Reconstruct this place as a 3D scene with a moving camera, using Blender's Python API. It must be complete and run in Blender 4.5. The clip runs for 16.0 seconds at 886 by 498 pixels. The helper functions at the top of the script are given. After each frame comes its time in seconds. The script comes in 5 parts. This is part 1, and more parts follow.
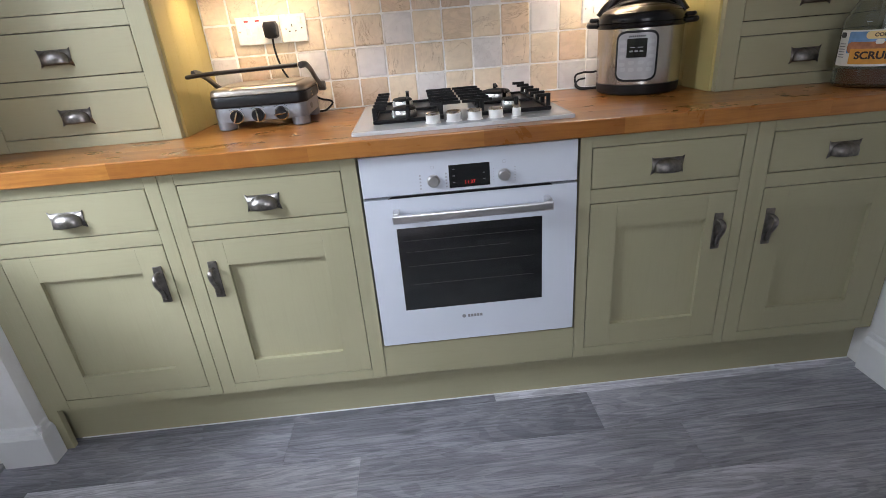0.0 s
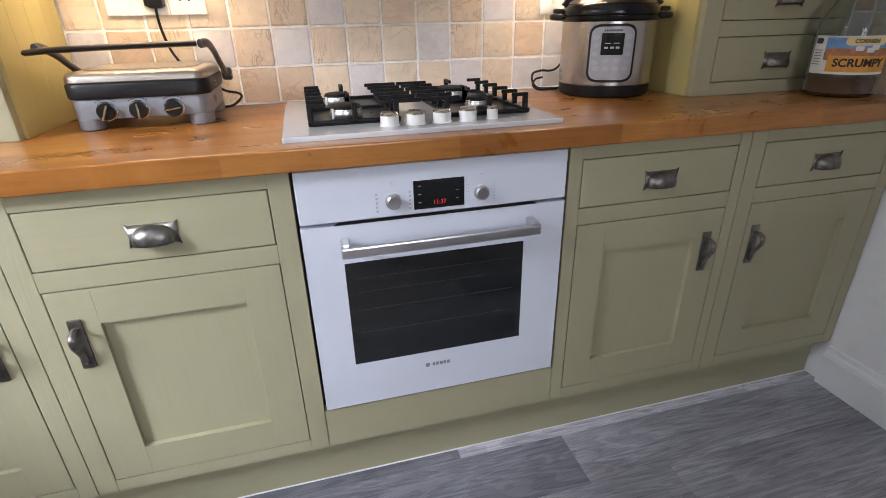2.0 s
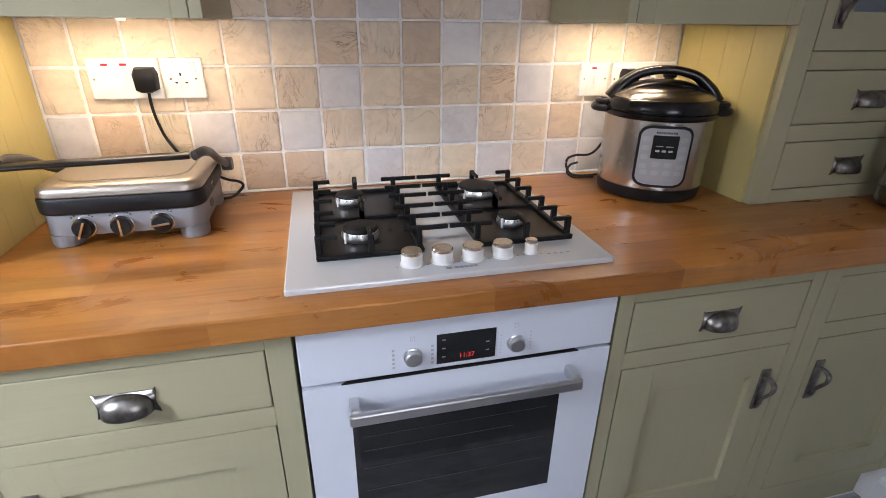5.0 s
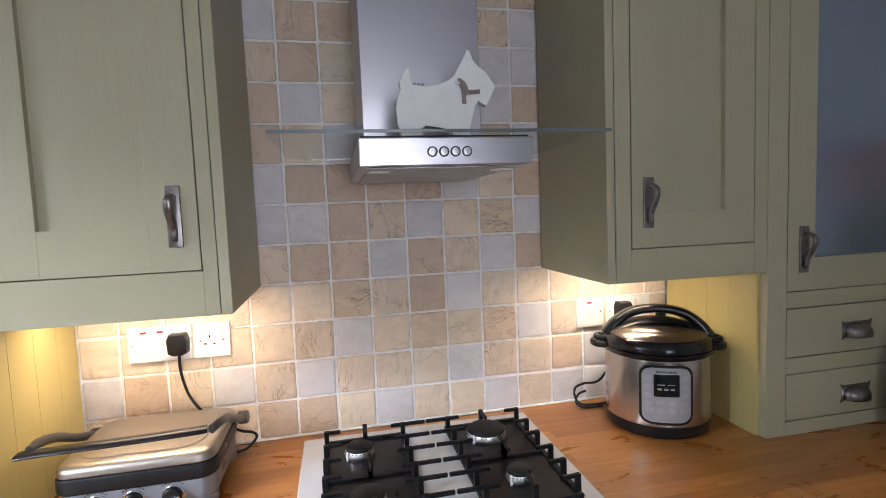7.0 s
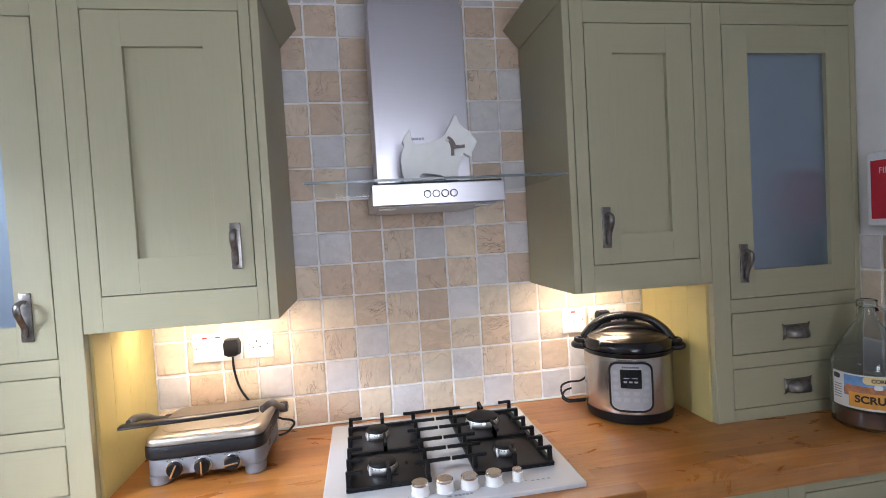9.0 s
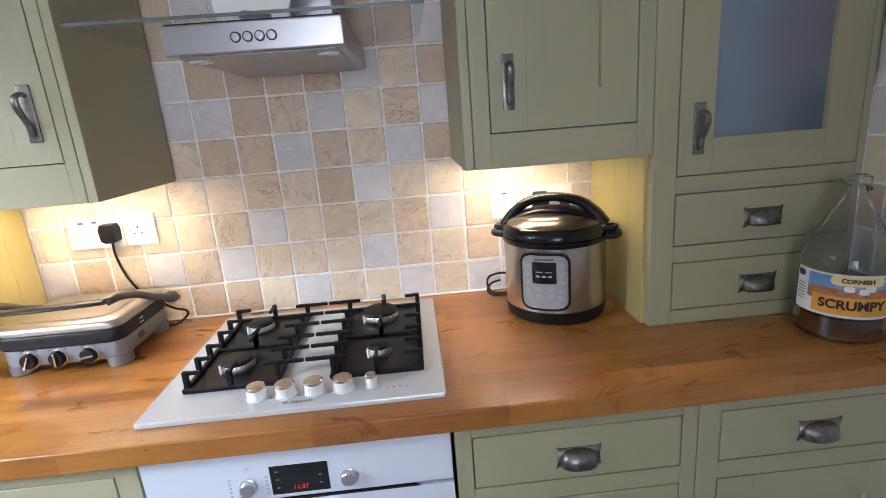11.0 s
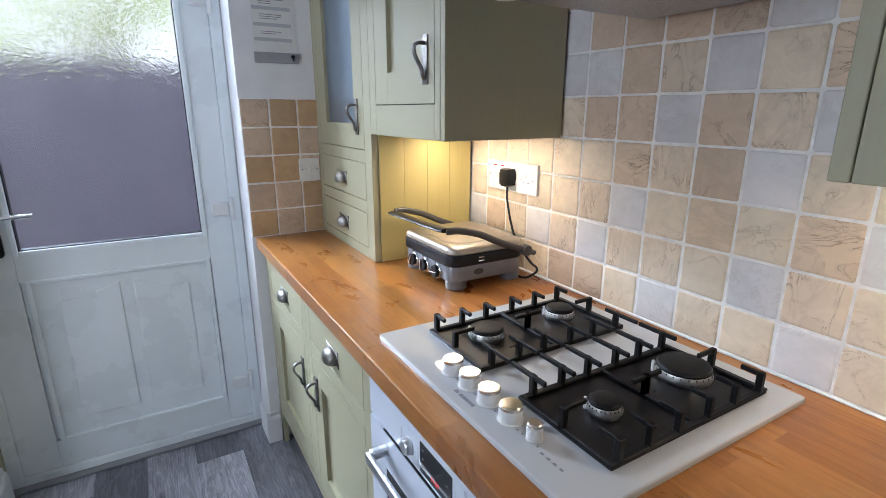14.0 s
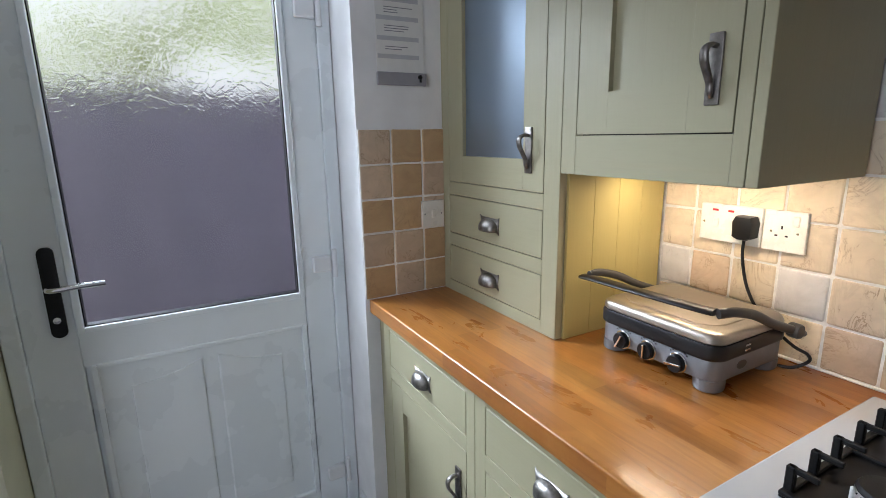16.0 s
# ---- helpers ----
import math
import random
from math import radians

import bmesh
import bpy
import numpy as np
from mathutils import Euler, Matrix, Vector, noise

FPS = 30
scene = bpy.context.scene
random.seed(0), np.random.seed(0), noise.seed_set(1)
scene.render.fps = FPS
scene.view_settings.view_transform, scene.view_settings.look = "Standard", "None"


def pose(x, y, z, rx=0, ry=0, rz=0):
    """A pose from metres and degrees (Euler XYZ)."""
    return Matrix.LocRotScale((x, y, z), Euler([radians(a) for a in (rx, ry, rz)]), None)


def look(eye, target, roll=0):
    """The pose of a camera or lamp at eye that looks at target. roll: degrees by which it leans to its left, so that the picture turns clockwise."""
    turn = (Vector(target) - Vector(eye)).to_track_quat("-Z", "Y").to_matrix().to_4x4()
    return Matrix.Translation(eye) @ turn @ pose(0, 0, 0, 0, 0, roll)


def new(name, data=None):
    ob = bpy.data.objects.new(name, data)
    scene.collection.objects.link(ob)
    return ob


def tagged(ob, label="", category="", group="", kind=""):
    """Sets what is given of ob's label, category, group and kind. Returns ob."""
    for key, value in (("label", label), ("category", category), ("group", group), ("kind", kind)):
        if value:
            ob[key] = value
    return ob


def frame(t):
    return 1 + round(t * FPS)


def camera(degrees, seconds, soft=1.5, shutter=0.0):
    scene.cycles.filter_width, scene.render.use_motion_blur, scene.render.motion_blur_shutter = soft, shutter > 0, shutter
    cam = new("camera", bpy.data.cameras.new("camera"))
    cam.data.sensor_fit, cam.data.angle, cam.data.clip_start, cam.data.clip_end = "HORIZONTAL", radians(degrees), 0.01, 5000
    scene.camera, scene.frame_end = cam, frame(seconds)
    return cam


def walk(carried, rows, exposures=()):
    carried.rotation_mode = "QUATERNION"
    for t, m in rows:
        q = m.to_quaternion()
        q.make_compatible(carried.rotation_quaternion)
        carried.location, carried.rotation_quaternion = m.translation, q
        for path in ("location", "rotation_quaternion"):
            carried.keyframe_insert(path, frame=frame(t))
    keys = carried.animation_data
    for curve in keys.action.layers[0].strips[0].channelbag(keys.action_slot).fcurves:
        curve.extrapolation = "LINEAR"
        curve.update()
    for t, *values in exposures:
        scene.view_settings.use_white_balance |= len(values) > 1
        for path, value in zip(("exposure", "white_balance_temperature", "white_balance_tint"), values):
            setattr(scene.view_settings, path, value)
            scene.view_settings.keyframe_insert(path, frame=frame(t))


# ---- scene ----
cam = camera(83.1, 16.0, soft=0.7)
PATH = [
    (0, (0.163, -1.311, 1.165), (0.226, 0.517, 0.356), -4.7),
    (0.5, (0.108, -1.157, 1.141), (0.268, 0.655, 0.308), -3.0),
    (1, (0.074, -1.054, 1.126), (0.281, 0.751, 0.29), -3.4),
    (1.5, (0.044, -0.999, 1.122), (0.451, 0.765, 0.271), -2.2),
    (2, (0.047, -0.986, 1.128), (0.503, 0.776, 0.298), -1.3),
    (2.5, (0.047, -0.956, 1.178), (0.507, 0.831, 0.408), -0.2),
    (3, (0.031, -0.927, 1.235), (0.499, 0.907, 0.59), -0.1),
    (3.2, (0.019, -0.914, 1.244), (0.503, 0.922, 0.614), -0.0),
    (5.3, (0.074, -0.692, 1.337), (0.501, 1.07, 0.492), 0.4),
    (5.5, (0.074, -0.679, 1.34), (0.496, 1.117, 0.567), -0.1),
    (6, (0.085, -0.67, 1.377), (0.515, 1.195, 0.795), -0.5),
    (6.5, (0.1, -0.697, 1.472), (0.528, 1.229, 1.145), -2.1),
    (7, (0.101, -0.746, 1.506), (0.517, 1.204, 1.352), -2.3),
    (7.5, (0.104, -0.795, 1.55), (0.494, 1.165, 1.485), -2.4),
    (8, (0.101, -0.845, 1.578), (0.476, 1.119, 1.608), -2.6),
    (8.5, (0.087, -0.955, 1.558), (0.439, 1.012, 1.629), -2.9),
    (9, (0.114, -1.034, 1.52), (0.438, 0.939, 1.45), -3.3),
    (9.5, (0.221, -1.026, 1.497), (0.486, 0.948, 1.318), -4.5),
    (10, (0.336, -1.002, 1.458), (0.482, 0.972, 1.167), -4.4),
    (10.2, (0.378, -0.989, 1.459), (0.515, 0.976, 1.117), -4.7),
    (12.3, (0.841, -0.508, 1.375), (0.547, 1.363, 0.733), 1.3),
    (12.5, (0.867, -0.472, 1.362), (0.382, 1.378, 0.777), 1.5),
    (13, (0.898, -0.382, 1.387), (-0.138, 1.243, 0.849), 2.4),
    (13.5, (0.948, -0.34, 1.385), (-0.534, 0.896, 0.857), 2.0),
    (14, (0.925, -0.362, 1.398), (-0.734, 0.619, 0.864), 0.1),
    (14.5, (0.851, -0.436, 1.397), (-0.844, 0.486, 0.873), -0.3),
    (15, (0.716, -0.52, 1.408), (-0.978, 0.404, 0.886), -2.1),
    (15.5, (0.538, -0.565, 1.402), (-1.141, 0.395, 0.894), -1.4),
    (16, (0.339, -0.56, 1.417), (-1.36, 0.398, 0.975), -1.0),
]
EXPOSURES = [(0.0, -0.34, 6400, 17), (3.0, -0.24, 6650, 21), (5.7, -0.34, 6250, 20), (6.7, -0.28, 6220, 20), (7.6, -0.08, 6080, 20), (9.0, 0.05, 6020, 19), (10.0, 0.05, 6050, 17), (12.5, 0.06, 6080, 16), (13.2, 0.0, 5880, 14), (14.2, -0.20, 5780, 14), (16.0, -0.54, 6150, 14)]
walk(cam, [(t, look(eye, target, roll)) for t, eye, target, roll in PATH], EXPOSURES)

# ---- light ----
world = bpy.data.worlds.new("sky")
scene.world = world
world.use_nodes = True
wn = world.node_tree
sky = wn.nodes.new("ShaderNodeTexSky")
sky.sky_type = "NISHITA"
sky.sun_disc = False
sky.sun_elevation, sky.sun_rotation = radians(56), radians(158)
sky.air_density, sky.dust_density = 1.3, 4.0
wn.nodes["Background"].inputs[1].default_value = 0.15
wn.links.new(sky.outputs[0], wn.nodes["Background"].inputs[0])


def lamp(name, kind, m, energy, color, **more):
    data = bpy.data.lights.new(name, kind)
    data.energy, data.color = energy, color
    if kind == "AREA":
        data.shape = "RECTANGLE"
        data.size, data.size_y = more["size"]
        data.spread = more.get("spread", math.pi)
    if kind == "SUN":
        data.angle = more["angle"]
    ob = new(name, data)
    ob.matrix_world = m
    return ob


lamp("sun", "SUN", look((2, -5, 8), (0, 0, 0)), 5.0, (1.0, 0.96, 0.9), angle=radians(12))
# lamps for daylight: beyond the glazed door, and at the assumed window behind the walker
lamp("door_daylight", "AREA", look((-3.5, -1.8, 3.05), (-0.4, 0.0, 0.85)), 330.0, (0.80, 0.91, 1.0), size=(1.3, 1.0))
# added fill lamp inside the reveal, below the head; no opening lies there
lamp("doorway_head_fill", "AREA", look((-1.17, -0.5, 2.03), (0.1, -0.40, 0.9)), 1.8, (0.80, 0.91, 1.0), size=(0.86, 0.11))
# tilted, narrowed beam; the window it belongs to is assumed and out of view
lamp("assumed_window_daylight", "AREA", look((0.30, -2.66, 1.55), (-1.0, 0, 1.85)), 18.0, (0.88, 0.94, 1.0), size=(0.9, 1.0), spread=radians(140))
# warm lamps under the two wall cupboards
lamp("under_cupboard_lamp", "AREA", pose(-0.305, 0.45, 1.3293, 4, 0, 0), 2.5, (1.0, 0.80, 0.54), size=(0.34, 0.03))
lamp("under_cupboard_strip", "AREA", pose(0.82, 0.47, 1.3368, 0, 0, 0), 1.9, (1.0, 0.81, 0.56), size=(0.24, 0.02))

# ---- materials ----
def material(name):
    m = bpy.data.materials.new(name)
    m.use_nodes = True
    return m, m.node_tree, m.node_tree.nodes["Principled BSDF"]


def node(nt, kind, **inputs):
    n = nt.nodes.new("ShaderNode" + kind)
    for k, v in inputs.items():
        n.inputs[k.replace("_", " ")].default_value = v
    return n


def coords(nt, scale=(1, 1, 1), space="Object", offset=(0, 0, 0)):
    tc = nt.nodes.new("ShaderNodeTexCoord")
    mp = nt.nodes.new("ShaderNodeMapping")
    mp.inputs["Scale"].default_value = scale
    mp.inputs["Location"].default_value = offset
    nt.links.new(tc.outputs[space], mp.inputs["Vector"])
    return mp.outputs[0]


def ramp(nt, fac, stops):
    r = nt.nodes.new("ShaderNodeValToRGB")
    els = r.color_ramp.elements
    while len(els) < len(stops):
        els.new(0.5)
    for e, (p, c) in zip(els, stops):
        e.position, e.color = p, (*c, 1)
    nt.links.new(fac, r.inputs[0])
    return r.outputs[0]


def noise_out(nt, vec, scale, detail=4, rough=0.55, distort=0.0):
    n = node(nt, "TexNoise", Scale=scale, Detail=detail, Roughness=rough, Distortion=distort)
    nt.links.new(vec, n.inputs["Vector"])
    return n.outputs[0]


def mixed(nt, fac, a, b, mode="MIX"):
    m = nt.nodes.new("ShaderNodeMix")
    m.data_type, m.blend_type = "RGBA", mode
    for socket, v in ((m.inputs[0], fac), (m.inputs[6], a), (m.inputs[7], b)):
        if isinstance(v, (int, float)):
            socket.default_value = v
        elif isinstance(v, tuple):
            socket.default_value = (*v, 1)
        else:
            nt.links.new(v, socket)
    return m.outputs[2]


def bumped(nt, bsdf, height, strength, distance=0.002):
    b = node(nt, "Bump", Strength=strength, Distance=distance)
    nt.links.new(height, b.inputs["Height"])
    nt.links.new(b.outputs[0], bsdf.inputs["Normal"])


def rough_from(nt, bsdf, fac, lo, hi):
    r = node(nt, "MapRange")
    r.inputs["To Min"].default_value, r.inputs["To Max"].default_value = lo, hi
    nt.links.new(fac, r.inputs["Value"])
    nt.links.new(r.outputs[0], bsdf.inputs["Roughness"])


def plain(name, color, rough=0.5, metal=0.0, vary=0.06, scale=30.0, bump=0.0, coat=0.0, spec=0.5):
    m, nt, b = material(name)
    v = coords(nt)
    n = noise_out(nt, v, scale)
    dark = tuple(c * (1 - vary) for c in color)
    light = tuple(min(1, c * (1 + vary)) for c in color)
    nt.links.new(ramp(nt, n, [(0.3, dark), (0.7, light)]), b.inputs["Base Color"])
    rough_from(nt, b, n, max(0.02, rough - 0.06), rough + 0.06)
    b.inputs["Metallic"].default_value = metal
    b.inputs["Coat Weight"].default_value = coat
    b.inputs["Specular IOR Level"].default_value = spec
    if bump:
        bumped(nt, b, noise_out(nt, v, scale * 6, 3), bump, 0.001)
    return m


def painted_wood(name, color, along):
    """Satin paint through which the oak's grain shows; along: the axis of the grain."""
    m, nt, b = material(name)
    sc = [55.0, 55.0, 55.0]
    sc[along] = 2.2
    v = coords(nt, tuple(sc))
    fine = noise_out(nt, v, 3.0, 6, 0.65, 0.6)
    wide = noise_out(nt, coords(nt), 2.5, 3)
    c1 = ramp(nt, fine, [(0.34, tuple(c * 0.96 for c in color)), (0.5, color)])
    c2 = mixed(nt, ramp(nt, wide, [(0.35, (0, 0, 0)), (0.7, (0.35, 0.35, 0.35))]), c1, tuple(c * 1.1 for c in color))
    nt.links.new(c2, b.inputs["Base Color"])
    rough_from(nt, b, wide, 0.38, 0.52)
    sc2 = [14.0, 14.0, 14.0]
    sc2[along] = 1.3
    swell = noise_out(nt, coords(nt, tuple(sc2)), 1.0, 2, 0.4, 0.3)
    rings = nt.nodes.new("ShaderNodeMath")
    rings.operation = "MULTIPLY"
    rings.inputs[1].default_value = 70.0
    nt.links.new(swell, rings.inputs[0])
    wave = nt.nodes.new("ShaderNodeMath")
    wave.operation = "SINE"
    nt.links.new(rings.outputs[0], wave.inputs[0])
    both = nt.nodes.new("ShaderNodeMath")
    both.operation = "MULTIPLY_ADD"
    both.inputs[1].default_value = 0.16
    nt.links.new(wave.outputs[0], both.inputs[0])
    nt.links.new(fine, both.inputs[2])
    bumped(nt, b, both.outputs[0], 0.19, 0.001)
    return m


GREEN = (0.366, 0.342, 0.219)
M_green = painted_wood("sage_paint_upright_grain", GREEN, 2)
M_green_h = painted_wood("sage_paint_level_grain", GREEN, 0)
# yellower than GREEN; only the boards on the niche sides use it
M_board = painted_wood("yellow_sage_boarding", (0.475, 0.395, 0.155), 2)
M_green_y = painted_wood("sage_paint_side", GREEN, 1)
# near-black that stands in for shade in the gaps round doors and drawers
M_gap = plain("gap_shade", (0.03, 0.03, 0.022), 0.8)
M_white = plain("white_wall_paint", (0.80, 0.80, 0.80), 0.75, bump=0.15, scale=8)
M_ceiling = plain("ceiling_paint", (0.72, 0.71, 0.76), 0.85, bump=0.1, scale=5)
M_gloss = plain("white_gloss_trim", (0.78, 0.79, 0.80), 0.3, vary=0.03, scale=6)
M_upvc = plain("white_upvc", (0.82, 0.87, 0.89), 0.28, vary=0.03, scale=4)
M_pewter = plain("pewter", (0.25, 0.235, 0.22), 0.36, 1.0, 0.35, 60, 0.2)
M_pewter_dark = plain("dark_pewter", (0.24, 0.222, 0.21), 0.34, 1.0, 0.3, 60, 0.2)
M_black = plain("black_plastic", (0.008, 0.008, 0.009), 0.38, vary=0.2, spec=0.3)
M_iron = plain("black_cast_iron", (0.007, 0.007, 0.0075), 0.5, vary=0.3, scale=120, bump=0.25, spec=0.22)
M_enamel = plain("black_enamel", (0.009, 0.009, 0.010), 0.3, vary=0.2, spec=0.18)
M_chrome = plain("chrome", (0.82, 0.81, 0.79), 0.1, 1.0, 0.04)
M_hobwhite = plain("white_hob_glass", (0.53, 0.54, 0.55), 0.05, vary=0.02, scale=4, coat=0.5)
M_ovenwhite = plain("white_oven_glass", (0.67, 0.71, 0.79), 0.12, vary=0.02, scale=4, coat=0.4)
M_knobwhite = plain("white_knob", (0.75, 0.74, 0.72), 0.3, vary=0.03)
M_socket = plain("white_socket_plastic", (0.78, 0.77, 0.73), 0.28, vary=0.03)
M_print = plain("grey_print", (0.22, 0.22, 0.24), 0.6)
M_darkprint = plain("dark_print", (0.04, 0.04, 0.045), 0.5)
M_ovenglass = plain("dark_oven_window", (0.012, 0.013, 0.014), 0.06, vary=0.3, scale=3, coat=0.3)
M_grout = plain("pale_grout", (0.82, 0.80, 0.77), 0.85, vary=0.12, scale=40, bump=0.3)


def brushed(name, color, along, rough=0.3, aniso=0.6):
    m, nt, b = material(name)
    sc = [260.0, 260.0, 260.0]
    for axis in along if isinstance(along, tuple) else (along,):
        sc[axis] = 3.0
    n = noise_out(nt, coords(nt, tuple(sc)), 1.5, 3)
    nt.links.new(ramp(nt, n, [(0.3, tuple(c * 0.96 for c in color)), (0.7, color)]), b.inputs["Base Color"])
    b.inputs["Metallic"].default_value = 1.0
    rough_from(nt, b, n, rough - 0.015, rough + 0.02)
    bumped(nt, b, n, 0.008, 0.0003)
    return m


M_steel_x = brushed("brushed_steel_level", (0.44, 0.43, 0.45), 0)
M_steel_z = brushed("brushed_steel_upright", (0.48, 0.47, 0.49), 0, 0.30)
# the lamps' warm cast on the pot is put into this steel's colour
M_pot = brushed("brushed_pot_steel", (0.54, 0.50, 0.46), (0, 1), 0.25)
M_grey = plain("silver_grey_plastic", (0.215, 0.222, 0.24), 0.4, 0.3, 0.08)
M_panelgrey = plain("silver_control_panel", (0.36, 0.36, 0.37), 0.4, 0.3, 0.05)


def stave_wood():
    """Oiled hardwood worktop: staves with their own tone, grain along x, dark knots and stains."""
    m, nt, b = material("oiled_worktop")
    oi = nt.nodes.new("ShaderNodeObjectInfo")
    v = coords(nt, (2.0, 32.0, 32.0))
    shift = nt.nodes.new("ShaderNodeVectorMath")
    shift.operation = "MULTIPLY_ADD"
    nt.links.new(oi.outputs["Random"], shift.inputs[0])
    shift.inputs[1].default_value = (37.0, 91.0, 53.0)
    nt.links.new(v, shift.inputs[2])
    grain = noise_out(nt, shift.outputs[0], 2.2, 7, 0.62, 0.8)
    tone = ramp(nt, oi.outputs["Random"], [(0.0, (0.32, 0.118, 0.023)), (0.35, (0.385, 0.151, 0.030)), (0.7, (0.47, 0.202, 0.045)), (1.0, (0.355, 0.134, 0.027))])
    dark = mixed(nt, 1.0, tone, (0.74, 0.67, 0.58), "MULTIPLY")
    c = mixed(nt, ramp(nt, grain, [(0.30, (1, 1, 1)), (0.55, (0, 0, 0))]), tone, dark)
    wide = noise_out(nt, coords(nt, (1, 1.6, 1)), 4.0, 4, 0.6, 0.5)
    c = mixed(nt, ramp(nt, wide, [(0.58, (0, 0, 0)), (0.75, (0.5, 0.5, 0.5))]), c, dark)
    stain = noise_out(nt, coords(nt, (1.0, 2.2, 1.0), "Object", (3.0, 1.0, 0.0)), 5.0, 6, 0.6, 1.0)
    c = mixed(nt, ramp(nt, stain, [(0.26, (0.55, 0.55, 0.55)), (0.50, (0, 0, 0))]), c, mixed(nt, 1.0, c, (0.60, 0.50, 0.42), "MULTIPLY"))
    c = mixed(nt, ramp(nt, stain, [(0.56, (0, 0, 0)), (0.72, (0.55, 0.55, 0.55))]), c, mixed(nt, 1.0, c, (1.3, 1.45, 1.6), "MULTIPLY"))
    nt.links.new(c, b.inputs["Base Color"])
    rough_from(nt, b, stain, 0.22, 0.36)
    b.inputs["Coat Weight"].default_value = 0.28
    b.inputs["Coat Roughness"].default_value = 0.12
    bumped(nt, b, grain, 0.1, 0.0008)
    return m


M_stave = stave_wood()


def plank_mat():
    """Grey wood-effect floor plank: streaked grain, cathedral arches and a few knots."""
    m, nt, b = material("grey_plank")
    oi = nt.nodes.new("ShaderNodeObjectInfo")

    def own(scale):
        shift = nt.nodes.new("ShaderNodeVectorMath")
        shift.operation = "MULTIPLY_ADD"
        nt.links.new(oi.outputs["Random"], shift.inputs[0])
        shift.inputs[1].default_value = (53.0, 31.0, 17.0)
        nt.links.new(coords(nt, scale), shift.inputs[2])
        return shift.outputs[0]

    def math_node(kind, a, k):
        n = nt.nodes.new("ShaderNodeMath")
        n.operation = kind
        nt.links.new(a, n.inputs[0])
        n.inputs[1].default_value = k
        return n.outputs[0]

    vo = node(nt, "TexVoronoi", Scale=0.8)
    nt.links.new(own((2.2, 7.5, 1.0)), vo.inputs["Vector"])
    swell = noise_out(nt, own((1.5, 11.0, 1.0)), 1.0, 3, 0.5, 0.9)
    arch = math_node("SINE", math_node("MULTIPLY", swell, 62.0), 0.0)
    streak = noise_out(nt, own((4.0, 90.0, 1.0)), 1.3, 8, 0.72, 1.2)
    pores = noise_out(nt, own((14.0, 260.0, 1.0)), 1.0, 4, 0.7)
    broad = noise_out(nt, own((2.0, 5.0, 1.0)), 1.0, 3)
    tone = ramp(nt, oi.outputs["Random"], [(0.12, (0.18, 0.18, 0.206)), (0.42, (0.27, 0.27, 0.304)), (0.85, (0.42, 0.415, 0.455))])
    c = mixed(nt, ramp(nt, arch, [(0.0, (0.55, 0.55, 0.55)), (0.36, (0, 0, 0))]), tone, mixed(nt, 1.0, tone, (0.62, 0.62, 0.64), "MULTIPLY"))
    c = mixed(nt, ramp(nt, streak, [(0.36, (0.85, 0.85, 0.85)), (0.55, (0, 0, 0))]), c, mixed(nt, 1.0, c, (0.55, 0.55, 0.57), "MULTIPLY"))
    c = mixed(nt, ramp(nt, pores, [(0.34, (0.6, 0.6, 0.6)), (0.46, (0, 0, 0))]), c, mixed(nt, 1.0, c, (0.55, 0.55, 0.57), "MULTIPLY"))
    c = mixed(nt, ramp(nt, broad, [(0.42, (0, 0, 0)), (0.62, (0.7, 0.7, 0.7))]), c, mixed(nt, 1.0, c, (1.8, 1.8, 1.8), "MULTIPLY"))
    c = mixed(nt, ramp(nt, vo.outputs["Distance"], [(0.03, (0.75, 0.75, 0.75)), (0.10, (0, 0, 0))]), c, (0.045, 0.043, 0.05))
    nt.links.new(c, b.inputs["Base Color"])
    rough_from(nt, b, streak, 0.34, 0.5)
    bumped(nt, b, streak, 0.22, 0.0006)
    return m


M_plank = plank_mat()


